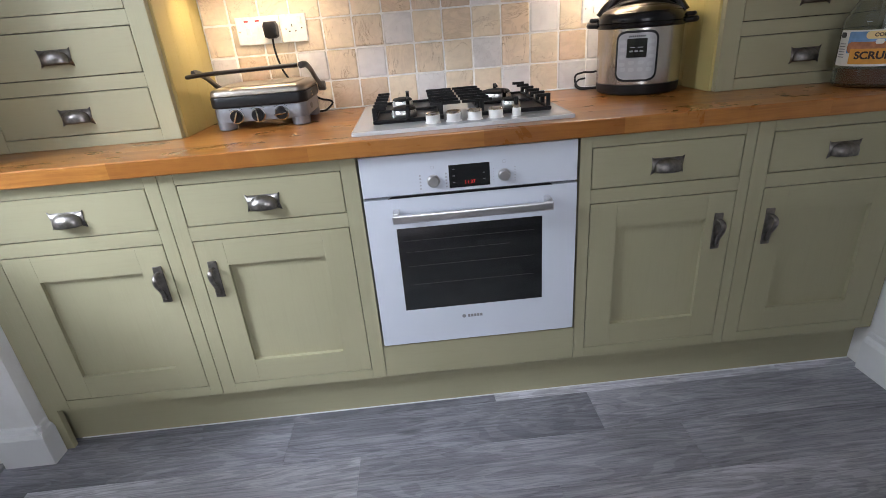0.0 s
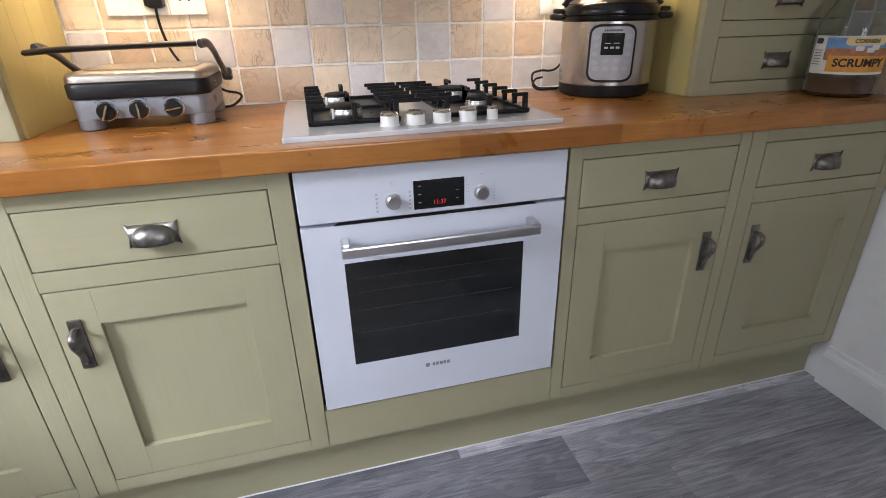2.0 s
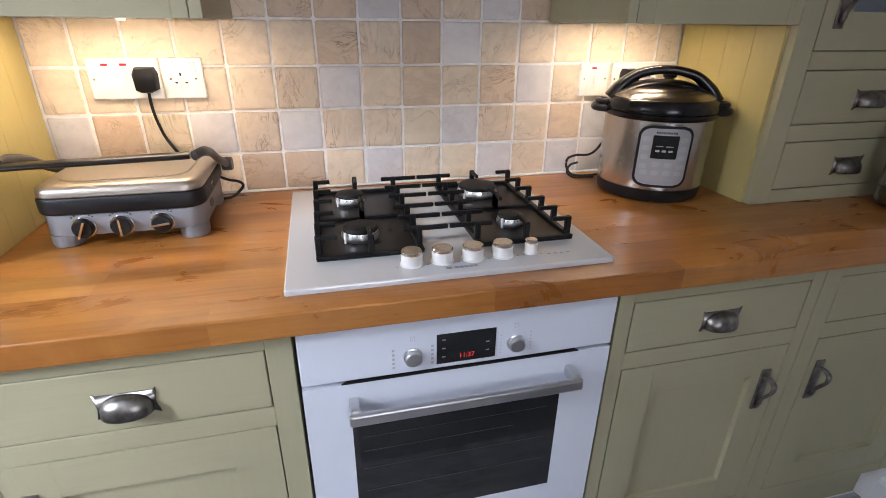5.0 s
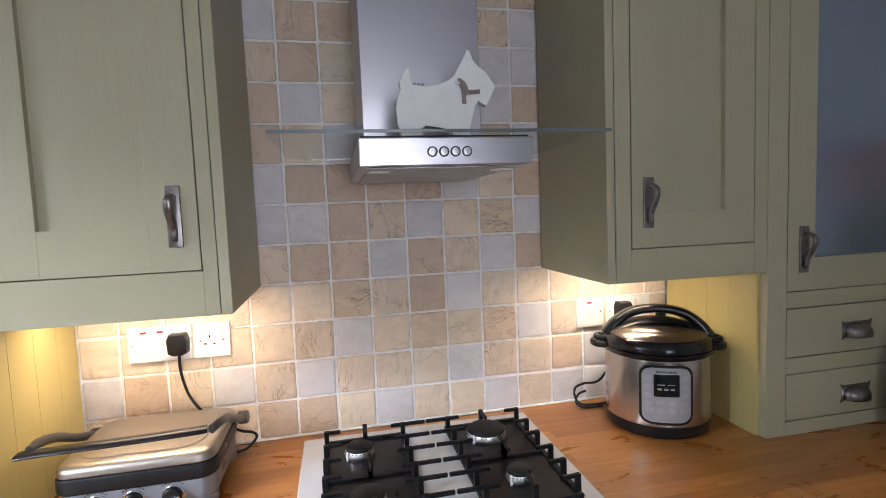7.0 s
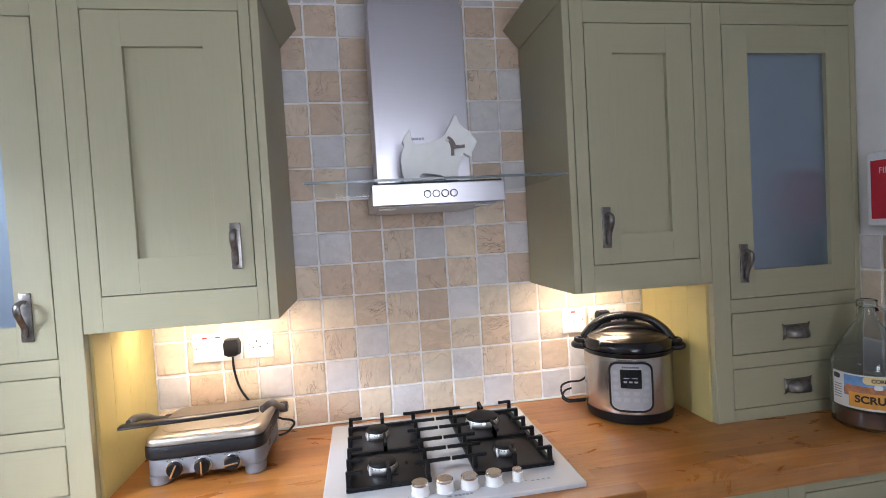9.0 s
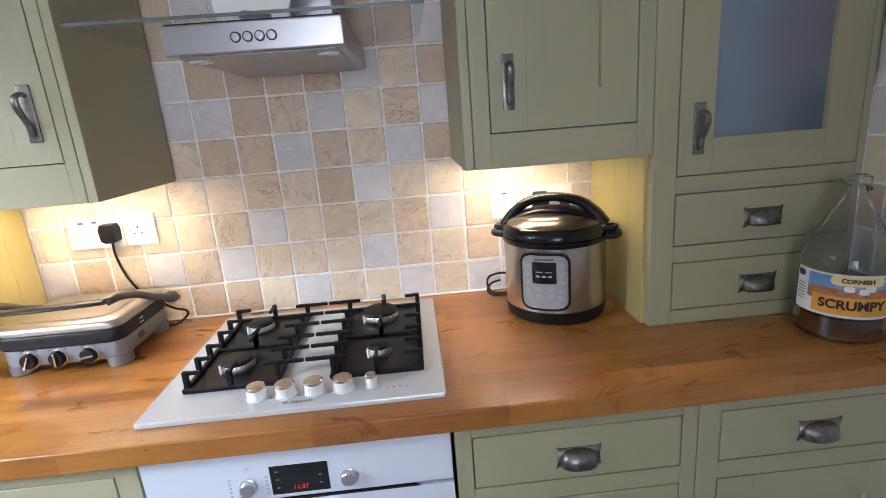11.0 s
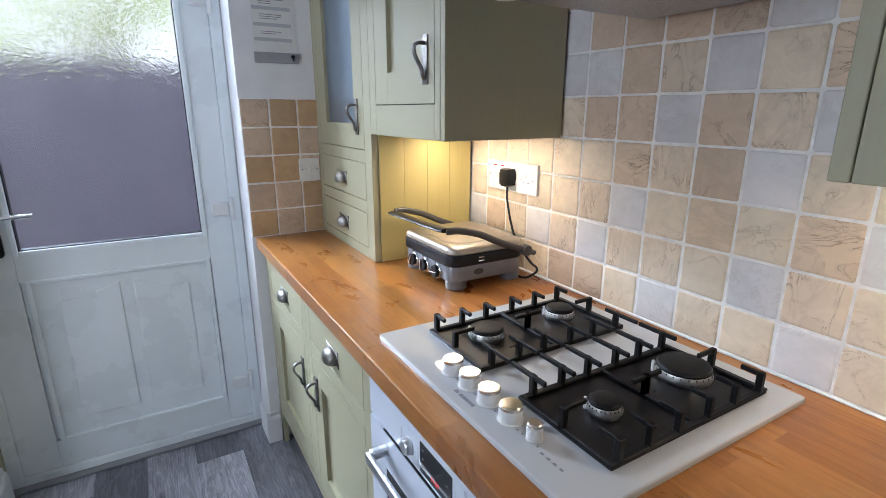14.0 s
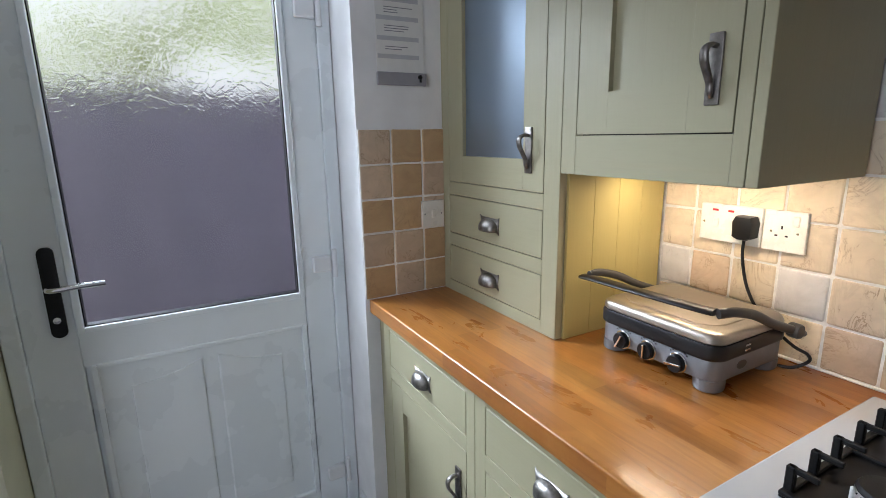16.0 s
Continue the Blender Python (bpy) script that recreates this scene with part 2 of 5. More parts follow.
def tile_mat(name, base, vein, amount, stretch=(1.0, 1.0)):
    """Tumbled travertine: cloudy body, with broken dark veins gathered in patches."""
    m, nt, b = material(name)
    oi = nt.nodes.new("ShaderNodeObjectInfo")

    def own(scale):
        shift = nt.nodes.new("ShaderNodeVectorMath")
        shift.operation = "MULTIPLY_ADD"
        nt.links.new(oi.outputs["Random"], shift.inputs[0])
        shift.inputs[1].default_value = (71.0, 13.0, 47.0)
        nt.links.new(coords(nt, scale), shift.inputs[2])
        return shift.outputs[0]

    soft, run = own((0.9, 0.9, 1.3)), own((stretch[0], 1.0, stretch[1]))
    cloud = noise_out(nt, soft, 14.0, 4, 0.6, 0.8)
    vn = noise_out(nt, run, 11.0, 8, 0.66, 1.4)
    where = noise_out(nt, soft, 12.0, 2, 0.5, 0.3)
    pits = noise_out(nt, soft, 190.0, 2, 0.5)
    tint = ramp(nt, oi.outputs["Random"], [(0.0, (0.91, 0.91, 0.91)), (1.0, (1.07, 1.06, 1.05))])
    c = ramp(nt, cloud, [(0.3, tuple(x * 0.90 for x in base)), (0.65, tuple(min(1, x * 1.06) for x in base))])
    line = ramp(nt, vn, [(0.474, (0, 0, 0)), (0.492, (1, 1, 1)), (0.510, (0, 0, 0))])
    patch = ramp(nt, where, [(0.48, (0.06, 0.06, 0.06)), (0.60, (1, 1, 1))])
    line = mixed(nt, 1.0, line, patch, "MULTIPLY")
    line = mixed(nt, 1.0, line, (amount, amount, amount), "MULTIPLY")
    c = mixed(nt, line, c, vein)
    smear = mixed(nt, 1.0, ramp(nt, vn, [(0.42, (0, 0, 0)), (0.5, (0.28, 0.28, 0.28)), (0.56, (0, 0, 0))]), (amount, amount, amount), "MULTIPLY")
    c = mixed(nt, smear, c, tuple((x + y) / 2 for x, y in zip(base, vein)))
    c = mixed(nt, 1.0, c, tint, "MULTIPLY")
    nt.links.new(c, b.inputs["Base Color"])
    rough_from(nt, b, cloud, 0.40, 0.58)
    relief = nt.nodes.new("ShaderNodeMath")
    relief.operation = "MULTIPLY_ADD"
    relief.inputs[1].default_value = 0.25
    nt.links.new(pits, relief.inputs[0])
    nt.links.new(vn, relief.inputs[2])
    bumped(nt, b, relief.outputs[0], 0.16, 0.0012)
    return m


M_tile = {
    "B": tile_mat("cream_stone", (0.725, 0.61, 0.46), (0.38, 0.27, 0.18), 0.75),
    "T": tile_mat("tan_stone", (0.615, 0.475, 0.345), (0.32, 0.21, 0.13), 0.8),
    "V": tile_mat("level_veined_stone", (0.65, 0.51, 0.365), (0.20, 0.12, 0.07), 1.0, (0.7, 1.9)),
    "W": tile_mat("upright_veined_stone", (0.685, 0.56, 0.42), (0.24, 0.155, 0.095), 0.95, (1.7, 0.7)),
    "G": tile_mat("grey_stone", (0.655, 0.63, 0.62), (0.42, 0.39, 0.39), 0.4),
    "O": tile_mat("ochre_stone", (0.52, 0.355, 0.195), (0.30, 0.19, 0.10), 0.45),
}

# ---- building helpers ----
def box(bm, x0, x1, y0, y1, z0, z1, bevel=0.0, seg=2):
    vs = [bm.verts.new((x, y, z)) for x in (x0, x1) for y in (y0, y1) for z in (z0, z1)]
    fs = [bm.faces.new([vs[i] for i in f]) for f in ((0, 1, 3, 2), (4, 6, 7, 5), (0, 4, 5, 1), (2, 3, 7, 6), (0, 2, 6, 4), (1, 5, 7, 3))]
    if bevel:
        es = {e for f in fs for e in f.edges}
        bmesh.ops.bevel(bm, geom=list(es), offset=bevel, segments=seg, affect="EDGES", profile=0.5)
    return bm


def lathe(bm, profile, centre=(0, 0, 0), n=32, turn=None):
    """A body of revolution about z from (radius, height) pairs."""
    m = Matrix.Translation(centre) @ (turn or Matrix())
    rings = []
    for r, z in profile:
        if r < 1e-5:
            rings.append([bm.verts.new(m @ Vector((0, 0, z)))])
        else:
            rings.append([bm.verts.new(m @ Vector((r * math.cos(2 * math.pi * i / n), r * math.sin(2 * math.pi * i / n), z))) for i in range(n)])
    for a, b in zip(rings, rings[1:]):
        for i in range(n):
            j = (i + 1) % n
            q = [a[i % len(a)], a[j % len(a)], b[j % len(b)], b[i % len(b)]]
            q = [v for k, v in enumerate(q) if v not in q[:k]]
            if len(q) > 2:
                bm.faces.new(q)
    return bm


def tube(bm, points, rx, ry=None, n=10, flat=None):
    """A rod of elliptical section swept along points; flat: the direction of the half-width rx."""
    ry = ry or rx
    pts = [Vector(p) for p in points]
    rings = []
    side = Vector(flat) if flat else None
    for i, p in enumerate(pts):
        d = (pts[min(i + 1, len(pts) - 1)] - pts[max(i - 1, 0)]).normalized()
        s = side or (Vector((0, 0, 1)) if abs(d.z) < 0.9 else Vector((1, 0, 0))).cross(d)
        s = (s - d * s.dot(d)).normalized()
        u = d.cross(s)
        rings.append([bm.verts.new(p + s * (rx * math.cos(2 * math.pi * k / n)) + u * (ry * math.sin(2 * math.pi * k / n))) for k in range(n)])
    for a, b in zip(rings, rings[1:]):
        for k in range(n):
            bm.faces.new((a[k], a[(k + 1) % n], b[(k + 1) % n], b[k]))
    bm.faces.new(rings[0][::-1])
    bm.faces.new(rings[-1])
    return bm


def curve_points(ctrl, steps=8):
    """Catmull-Rom through control points."""
    p = [Vector(c) for c in ctrl]
    p = [p[0] * 2 - p[1], *p, p[-1] * 2 - p[-2]]
    out = []
    for i in range(1, len(p) - 2):
        for s in range(steps):
            t = s / steps
            a, b, c, d = p[i - 1], p[i], p[i + 1], p[i + 2]
            out.append(0.5 * (2 * b + (c - a) * t + (2 * a - 5 * b + 4 * c - d) * t * t + (3 * b - a - 3 * c + d) * t ** 3))
    return out + [p[-2]]


def slab(bm, outline, thick, m=None, bevel=0.0):
    """A flat plate: outline in the local xy plane, thick along z, placed by m."""
    m = m or Matrix()
    lo = [bm.verts.new(m @ Vector((x, y, 0))) for x, y in outline]
    hi = [bm.verts.new(m @ Vector((x, y, thick))) for x, y in outline]
    top = bm.faces.new(hi)
    bm.faces.new(lo[::-1])
    n = len(lo)
    for i in range(n):
        bm.faces.new((lo[i], lo[(i + 1) % n], hi[(i + 1) % n], hi[i]))
    if bevel:
        bmesh.ops.bevel(bm, geom=list(top.edges), offset=bevel, segments=2, affect="EDGES", profile=0.5)
    return bm


def rounded(x0, x1, y0, y1, r, n=6):
    out = []
    for cx, cy, a in ((x1 - r, y1 - r, 0), (x0 + r, y1 - r, 90), (x0 + r, y0 + r, 180), (x1 - r, y0 + r, 270)):
        for i in range(n + 1):
            w = radians(a + 90 * i / n)
            out.append((cx + r * math.cos(w), cy + r * math.sin(w)))
    return out


def origin_of(ob):
    o = Vector((0, 0, 0))
    while ob:
        o += ob.location
        ob = ob.parent
    return o


def thing(name, at, label, category, group="", kind=""):
    ob = new(name)
    ob.location = at
    ob.empty_display_size = 0.05
    return tagged(ob, label, category, group, kind)


def mesh_of(name, bm, mat, smooth=False):
    bmesh.ops.recalc_face_normals(bm, faces=bm.faces)
    me = bpy.data.meshes.new(name)
    bm.to_mesh(me)
    bm.free()
    for f in me.polygons:
        f.use_smooth = smooth
    me.materials.append(mat)
    return me


def part(name, bm, mat, parent=None, label="", smooth=False):
    """Links a bmesh, given in the world's coordinates, as one mesh object under its thing."""
    if parent:
        bm.transform(Matrix.Translation(-origin_of(parent)))
    me = mesh_of(name, bm, mat, smooth)
    if smooth:
        me.set_sharp_from_angle(angle=radians(38))
    ob = new(name, me)
    ob.parent = parent
    return tagged(ob, label)


def whole(name, bm, mat, label, category, at=None, group="", kind="", smooth=False):
    """A thing that is one mesh."""
    if at:
        bm.transform(Matrix.Translation(-Vector(at)))
    me = mesh_of(name, bm, mat, smooth)
    if smooth:
        me.set_sharp_from_angle(angle=radians(38))
    ob = new(name, me)
    if at:
        ob.location = at
    return tagged(ob, label, category, group, kind)


def placed(name, me, parent, at, label=""):
    ob = new(name, me)
    ob.parent = parent
    ob.location = Vector(at) - origin_of(parent)
    return tagged(ob, label)


def lettering(name, text, size, mat, m, parent, bend=None, bold=0.0):
    """Raised letters; bend: (x, y, radius) of an upright cylinder that they lie round."""
    cu = bpy.data.curves.new(name, "FONT")
    cu.body, cu.size, cu.extrude, cu.offset = text, size, 0.0004, bold
    cu.align_x, cu.align_y = "CENTER", "CENTER"
    tmp = bpy.data.objects.new(name, cu)
    scene.collection.objects.link(tmp)
    bpy.context.view_layer.update()
    me = bpy.data.meshes.new_from_object(tmp.evaluated_get(bpy.context.evaluated_depsgraph_get()))
    bpy.data.objects.remove(tmp)
    if bend:
        cx, cy, r, face = bend
        for v in me.vertices:
            a = face + v.co.x / r
            z, out = v.co.y + m.translation.z, r + v.co.z
            v.co = (cx + out * math.sin(a), cy - out * math.cos(a), z)
    else:
        me.transform(m)
    me.transform(Matrix.Translation(-origin_of(parent)))
    me.materials.clear()
    me.materials.append(mat)
    ob = new(name, me)
    ob.parent = parent
    return ob


# ---- plan (metres) ----
WALL_N, WALL_E, WALL_S, WALL_W = 0.615, 1.60, -2.60, -1.085
CEIL, TOP, FRONT, WFRONT = 2.41, 0.918, 0.0, 0.245
PITCH, RISE, TX0, TZ0 = 0.1042, 0.1037, -0.022, 1.122
DOOR_X, DY0, DY1 = -1.272, -0.965, -0.040
GROUT = 0.0052
TILE_FACE = WALL_N


def structure(name, bm, mat, label, category):
    return whole(name, bm, mat, label, category, kind="structure")


# ---- shell ----
M_lichen = plain("pale_green_wall_paint", (0.52, 0.51, 0.37), 0.75, bump=0.15, scale=8)
M_dim = plain("muted_wall_paint", (0.56, 0.54, 0.50), 0.8, bump=0.15, scale=8)
b = bmesh.new()
box(b, -1.45, 1.75, -2.75, 0.8, -0.12, -0.006)
floor_ob = structure("floor", b, plain("floor_underlay", (0.05, 0.05, 0.055), 0.9), "grey wood-effect plank floor of the kitchen", "floor")
b = bmesh.new()
box(b, -1.45, 1.75, -2.75, 0.8, CEIL, CEIL + 0.12)
structure("ceiling", b, M_ceiling, "plain matt white painted ceiling", "ceiling")
b = bmesh.new()
box(b, -1.45, 1.75, WALL_N + 0.0115, 0.8, 0, CEIL)
wall_n = structure("wall_north", b, M_white, "white wall with tumbled stone tiles above the worktop", "wall")
b = bmesh.new()
box(b, WALL_E, 1.75, WALL_S, WALL_N + 0.010, 0, CEIL)
wall_e = structure("wall_east", b, M_white, "white painted side wall beside the tall cabinet", "wall")
# the outside wall with the doorway
b = bmesh.new()
box(b, -1.45, WALL_W, DY1, WALL_N + 0.010, 0, CEIL)
box(b, -1.45, WALL_W, DY0 + 0.0005, DY1 - 0.0005, 2.10, CEIL)
wall_w = structure("wall_west", b, M_white, "white painted outside wall with a deep door reveal", "wall")
b = bmesh.new()
box(b, -1.45, WALL_W, WALL_S, DY0, 0, CEIL)
structure("wall_west_south", b, M_lichen, "pale green painted wall beside the door reveal", "wall")
# unseen wall behind the walker: tone set for bounce, assumed window lights the room
WX0, WX1, WZ0, WZ1 = -0.17, 0.77, 1.00, 2.10
b = bmesh.new()
box(b, -1.45, WX0, -2.75, WALL_S - 0.001, 0, CEIL)
box(b, WX1, 1.75, -2.75, WALL_S - 0.001, 0, CEIL)
box(b, WX0, WX1, -2.75, WALL_S - 0.001, 0, WZ0)
box(b, WX0, WX1, -2.75, WALL_S - 0.001, WZ1, CEIL)
structure("wall_south", b, M_dim, "unseen pale painted wall with an assumed window", "wall")
# skirting boards with a moulded top
def skirting(name, p, q, out):
    """From p to q on plan; out: the way the board faces."""
    b = bmesh.new()
    prof = [(0, 0), (0.018, 0), (0.018, 0.105), (0.014, 0.118), (0.007, 0.124), (0.006, 0.138), (0, 0.142)]
    rows = []
    for x, y in (p, q):
        rows.append([b.verts.new((x + out[0] * d, y + out[1] * d, z)) for d, z in prof])
    n = len(prof)
    for i in range(n):
        b.faces.new((rows[0][i], rows[0][(i + 1) % n], rows[1][(i + 1) % n], rows[1][i]))
    b.faces.new(rows[0])
    b.faces.new(rows[1][::-1])
    structure(name, b, M_gloss, "white gloss moulded skirting board", "skirting")


skirting("baseboard_east", (WALL_E - 0.001, -0.002), (WALL_E - 0.001, WALL_S), (-1, 0))
skirting("baseboard_west_nib", (WALL_W + 0.001, DY1 - 0.0165), (WALL_W + 0.001, -0.001), (1, 0))
skirting("baseboard_reveal_right", (WALL_W + 0.018, DY1 - 0.001), (-1.22, DY1 - 0.001), (0, -1))
skirting("baseboard_reveal_left", (WALL_W + 0.018, DY0 + 0.001), (-1.22, DY0 + 0.001), (0, 1))
skirting("baseboard_west", (WALL_W + 0.001, DY0 + 0.0165), (WALL_W + 0.001, WALL_S), (1, 0))
skirting("baseboard_south", (WALL_W, WALL_S + 0.001), (WALL_E, WALL_S + 0.001), (0, 1))


# ---- fitted cupboards ----
def cup_pull_mesh():
    """Cup-shaped drawer pull on a notched back plate; front towards -y, centre at the origin."""
    b = bmesh.new()
    w, h = 0.046, 0.0245
    slab(b, [(-w, -h), (-w + 0.004, -h * 0.2), (-w, h), (-w + 0.006, h - 0.004), (w - 0.006, h - 0.004), (w, h), (w - 0.004, -h * 0.2), (w, -h), (0.034, -h + 0.006), (-0.034, -h + 0.006)], 0.002, pose(0, 0, 0, 90, 0, 0))
    n, k = 18, 8
    rows = []
    for i in range(k + 3):
        row = []
        psi = max(0.0, math.pi / 2 * (1 - i / k))
        drop = max(0, i - k) * 0.0045
        for j in range(n + 1):
            th = math.pi * j / n
            s = math.sin(th) ** 0.75
            row.append(b.verts.new((0.0375 * math.cos(th), -0.0022 - 0.0255 * s * math.cos(psi), -0.0075 + 0.0265 * s * math.sin(psi) - drop)))
        rows.append(row)
    for r0, r1 in zip(rows, rows[1:]):
        for j in range(n):
            b.faces.new((r0[j], r0[j + 1], r1[j + 1], r1[j]))
    bmesh.ops.remove_doubles(b, verts=b.verts, dist=0.0004)
    bmesh.ops.solidify(b, geom=[f for f in b.faces if f.calc_center_median().y < -0.003], thickness=0.0018)
    me = mesh_of("cup_pull", b, M_pewter, True)
    return me


def door_pull_mesh():
    """Pewter door pull: a slim plate and a curved grip, thick at the top and tapering down."""
    b = bmesh.new()
    slab(b, rounded(-0.0125, 0.0125, -0.056, 0.056, 0.002, 2), 0.004, pose(0, 0, 0, 90, 0, 0), 0.001)
    pts = curve_points([(0, -0.002, 0.036), (0, -0.018, 0.037), (0, -0.031, 0.029), (0, -0.031, 0.012), (0, -0.021, -0.006), (0, -0.012, -0.022), (0, -0.010, -0.036), (0, -0.004, -0.043)], 5)
    n = len(pts)
    rings = []
    for i, p in enumerate(pts):
        d = (pts[min(i + 1, n - 1)] - pts[max(i - 1, 0)]).normalized()
        s = Vector((1, 0, 0))
        u = d.cross(s)
        t = i / (n - 1)
        w = 0.0062 + 0.0028 * math.sin(t * math.pi) - 0.002 * t
        rings.append([b.verts.new(p + s * w * math.cos(2 * math.pi * k / 10) + u * 0.0042 * math.sin(2 * math.pi * k / 10)) for k in range(10)])
    for a, c in zip(rings, rings[1:]):
        for k in range(10):
            b.faces.new((a[k], a[(k + 1) % 10], c[(k + 1) % 10], c[k]))
    b.faces.new(rings[0][::-1])
    b.faces.new(rings[-1])
    return mesh_of("door_pull", b, M_pewter_dark, True)


CUP, PULL = cup_pull_mesh(), door_pull_mesh()


def shaker_door(parent, x0, x1, y, z0, z1, rail, pull_x, pull_z, glass=None):
    """Inset door: stiles and rails with a sunk panel (or a pane), and its pull."""
    b = bmesh.new()
    t = 0.021
    g = 0.0023
    x0, x1, z0, z1 = x0 + g, x1 - g, z0 + g, z1 - g
    box(b, x0, x0 + rail, y, y + t, z0, z1, 0.0005, 1)
    door = part("door", b, M_green, parent)
    b = bmesh.new()
    box(b, x1 - rail, x1, y, y + t, z0, z1, 0.0005, 1)
    part("door_stile", b, M_green, door)
    for lo, hi in ((z0, z0 + rail), (z1 - rail, z1)):
        b = bmesh.new()
        box(b, x0 + rail, x1 - rail, y + 0.0002, y + t, lo, hi)
        part("door_rail", b, M_green_h, door)
    b = bmesh.new()
    box(b, x0 + rail - 0.004, x1 - rail + 0.004, y + 0.0125, y + 0.0185, z0 + rail - 0.004, z1 - rail + 0.004)
    part("pane" if glass else "panel", b, glass or M_green, door, "obscured blue-grey glass pane" if glass else "")
    placed("handle", PULL, door, (pull_x, y - 0.0002, pull_z), "dark pewter curved pull")
    return door


def drawer_front(parent, x0, x1, y, z0, z1, cx=None):
    b = bmesh.new()
    g = 0.0023
    box(b, x0 + g, x1 - g, y, y + 0.021, z0 + g, z1 - g, 0.0014, 1)
    d = part("drawer", b, M_green_h, parent)
    placed("handle", CUP, d, (cx if cx else (x0 + x1) / 2, y - 0.0002, (z0 + z1) / 2 - 0.006), "pewter cup pull")
    return d


def face_frame(parent, x0, x1, y, z0, z1, holes):
    """Stiles, rails between the holes (x0, x1, z0, z1), butted together."""
    hx0, hx1 = holes[0][0], holes[0][1]
    t = 0.022
    for lo, hi in ((x0, hx0), (hx1, x1)):
        b = bmesh.new()
        box(b, lo, hi, y, y + t, z0, z1, 0.001, 1)
        part("stile", b, M_green, parent)
    zs = sorted([z0, z1] + [z for h in holes for z in h[2:]])
    for lo, hi in zip(zs[::2], zs[1::2]):
        b = bmesh.new()
        box(b, hx0, hx1, y + 0.0002, y + t, lo, hi, 0.0006, 1)
        part("frame_rail", b, M_green_h, parent)


def carcass(parent, x0, x1, y0, y1, z0, z1, lift=0.0):
    for lo in (x0, x1 - 0.018):
        b = bmesh.new()
        box(b, lo, lo + 0.018, y0, y1, z0, z1)
        part("side_panel", b, M_green_y, parent)
    b = bmesh.new()
    box(b, x0 + 0.018, x1 - 0.018, y0, y1, z0 + lift, z0 + lift + 0.018)
    part("bottom_board", b, M_green_h, parent)
    b = bmesh.new()
    box(b, x0 + 0.018, x1 - 0.018, y0, y1, z1 - 0.018, z1)
    part("top_board", b, M_green_h, parent)
    # added dark sheet, so the gaps round the fronts look deep in shade
    b = bmesh.new()
    box(b, x0 + 0.018, x1 - 0.018, y0 + 0.001, y0 + 0.006, z0 + lift + 0.018, z1 - 0.018)
    part("gap_backing", b, M_gap, parent, "dark sheet standing in for shade in the gaps round the fronts")


def base_unit(x0, x1, hx0, hx1, pull_x, label):
    u = thing("base_cabinet", ((x0 + x1) / 2, 0.3, 0.158), label, "cabinet", "base cabinets along the wall")
    face_frame(u, x0, x1, FRONT, 0.158, 0.872, [(hx0, hx1, 0.192, 0.679), (hx0, hx1, 0.720, 0.839)])
    carcass(u, x0, x1, FRONT + 0.022, 0.600, 0.158, 0.872)
    drawer_front(u, hx0, hx1, FRONT, 0.720, 0.839)
    shaker_door(u, hx0, hx1, FRONT, 0.192, 0.679, 0.078, pull_x, 0.559)
    return u


base_unit(-1.045, -0.522, -1.000, -0.558, -0.594, "sage green base cabinet with drawer and door beside the back door")
base_unit(-0.5203, -0.0035, -0.479, -0.046, -0.442, "sage green base cabinet with drawer over door")
base_unit(0.599, 1.0885, 0.632, 1.057, 1.014, "sage green base cabinet beside the white oven")
base_unit(1.0902, 1.594, 1.136, 1.556, 1.168, "sage green base cabinet by the side wall")
b = bmesh.new()
box(b, -0.0025, 0.598, 0.001, 0.022, 0.158, 0.272, 0.001, 1)
whole("oven_filler_panel", b, M_green_h, "sage green panel below the oven", "panel", at=(0.3, 0.01, 0.158))
b = bmesh.new()
box(b, -1.083, 1.596, 0.050, 0.068, 0.0, 0.157, 0.001, 1)
whole("plinth", b, M_green_h, "sage green recessed plinth under the cabinets", "plinth", at=(0.3, 0.06, 0))
b = bmesh.new()
box(b, -1.083, -1.0455, 0.004, 0.024, 0.0, 0.872, 0.001, 1)
whole("filler_strip", b, M_green, "narrow sage green filler strip beside the wall", "filler", at=(-1.06, 0.01, 0))

M_pane = plain("blue_mirror_glass", (0.29, 0.355, 0.43), 0.32, metal=0.8, vary=0.05, scale=3)


def tower_unit(x0, x1, hx0, hx1, pull_x, label):
    u = thing("dresser_cabinet", ((x0 + x1) / 2, 0.43, TOP), label, "cabinet", "tall dresser cabinets on the worktop")
    zt = 2.118
    face_frame(u, x0, x1, WFRONT, TOP + 0.0005, zt, [(hx0, hx1, 0.953, 1.073), (hx0, hx1, 1.112, 1.236), (hx0, hx1, 1.275, 2.060)])
    carcass(u, x0 + 0.0, x1 - 0.0, WFRONT + 0.022, 0.606, TOP + 0.0005, zt)
    drawer_front(u, hx0, hx1, WFRONT, 0.953, 1.073)
    drawer_front(u, hx0, hx1, WFRONT, 1.112, 1.236)
    shaker_door(u, hx0, hx1, WFRONT, 1.275, 2.060, 0.079, pull_x, 1.378, M_pane)
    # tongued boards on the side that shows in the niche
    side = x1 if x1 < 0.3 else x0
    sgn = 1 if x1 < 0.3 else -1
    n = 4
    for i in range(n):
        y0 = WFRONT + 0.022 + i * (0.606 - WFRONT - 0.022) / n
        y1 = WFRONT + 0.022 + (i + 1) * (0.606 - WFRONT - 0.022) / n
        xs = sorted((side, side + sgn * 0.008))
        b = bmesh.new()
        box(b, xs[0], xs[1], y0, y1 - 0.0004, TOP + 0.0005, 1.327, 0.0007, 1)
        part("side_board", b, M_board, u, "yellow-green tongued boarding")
    return u


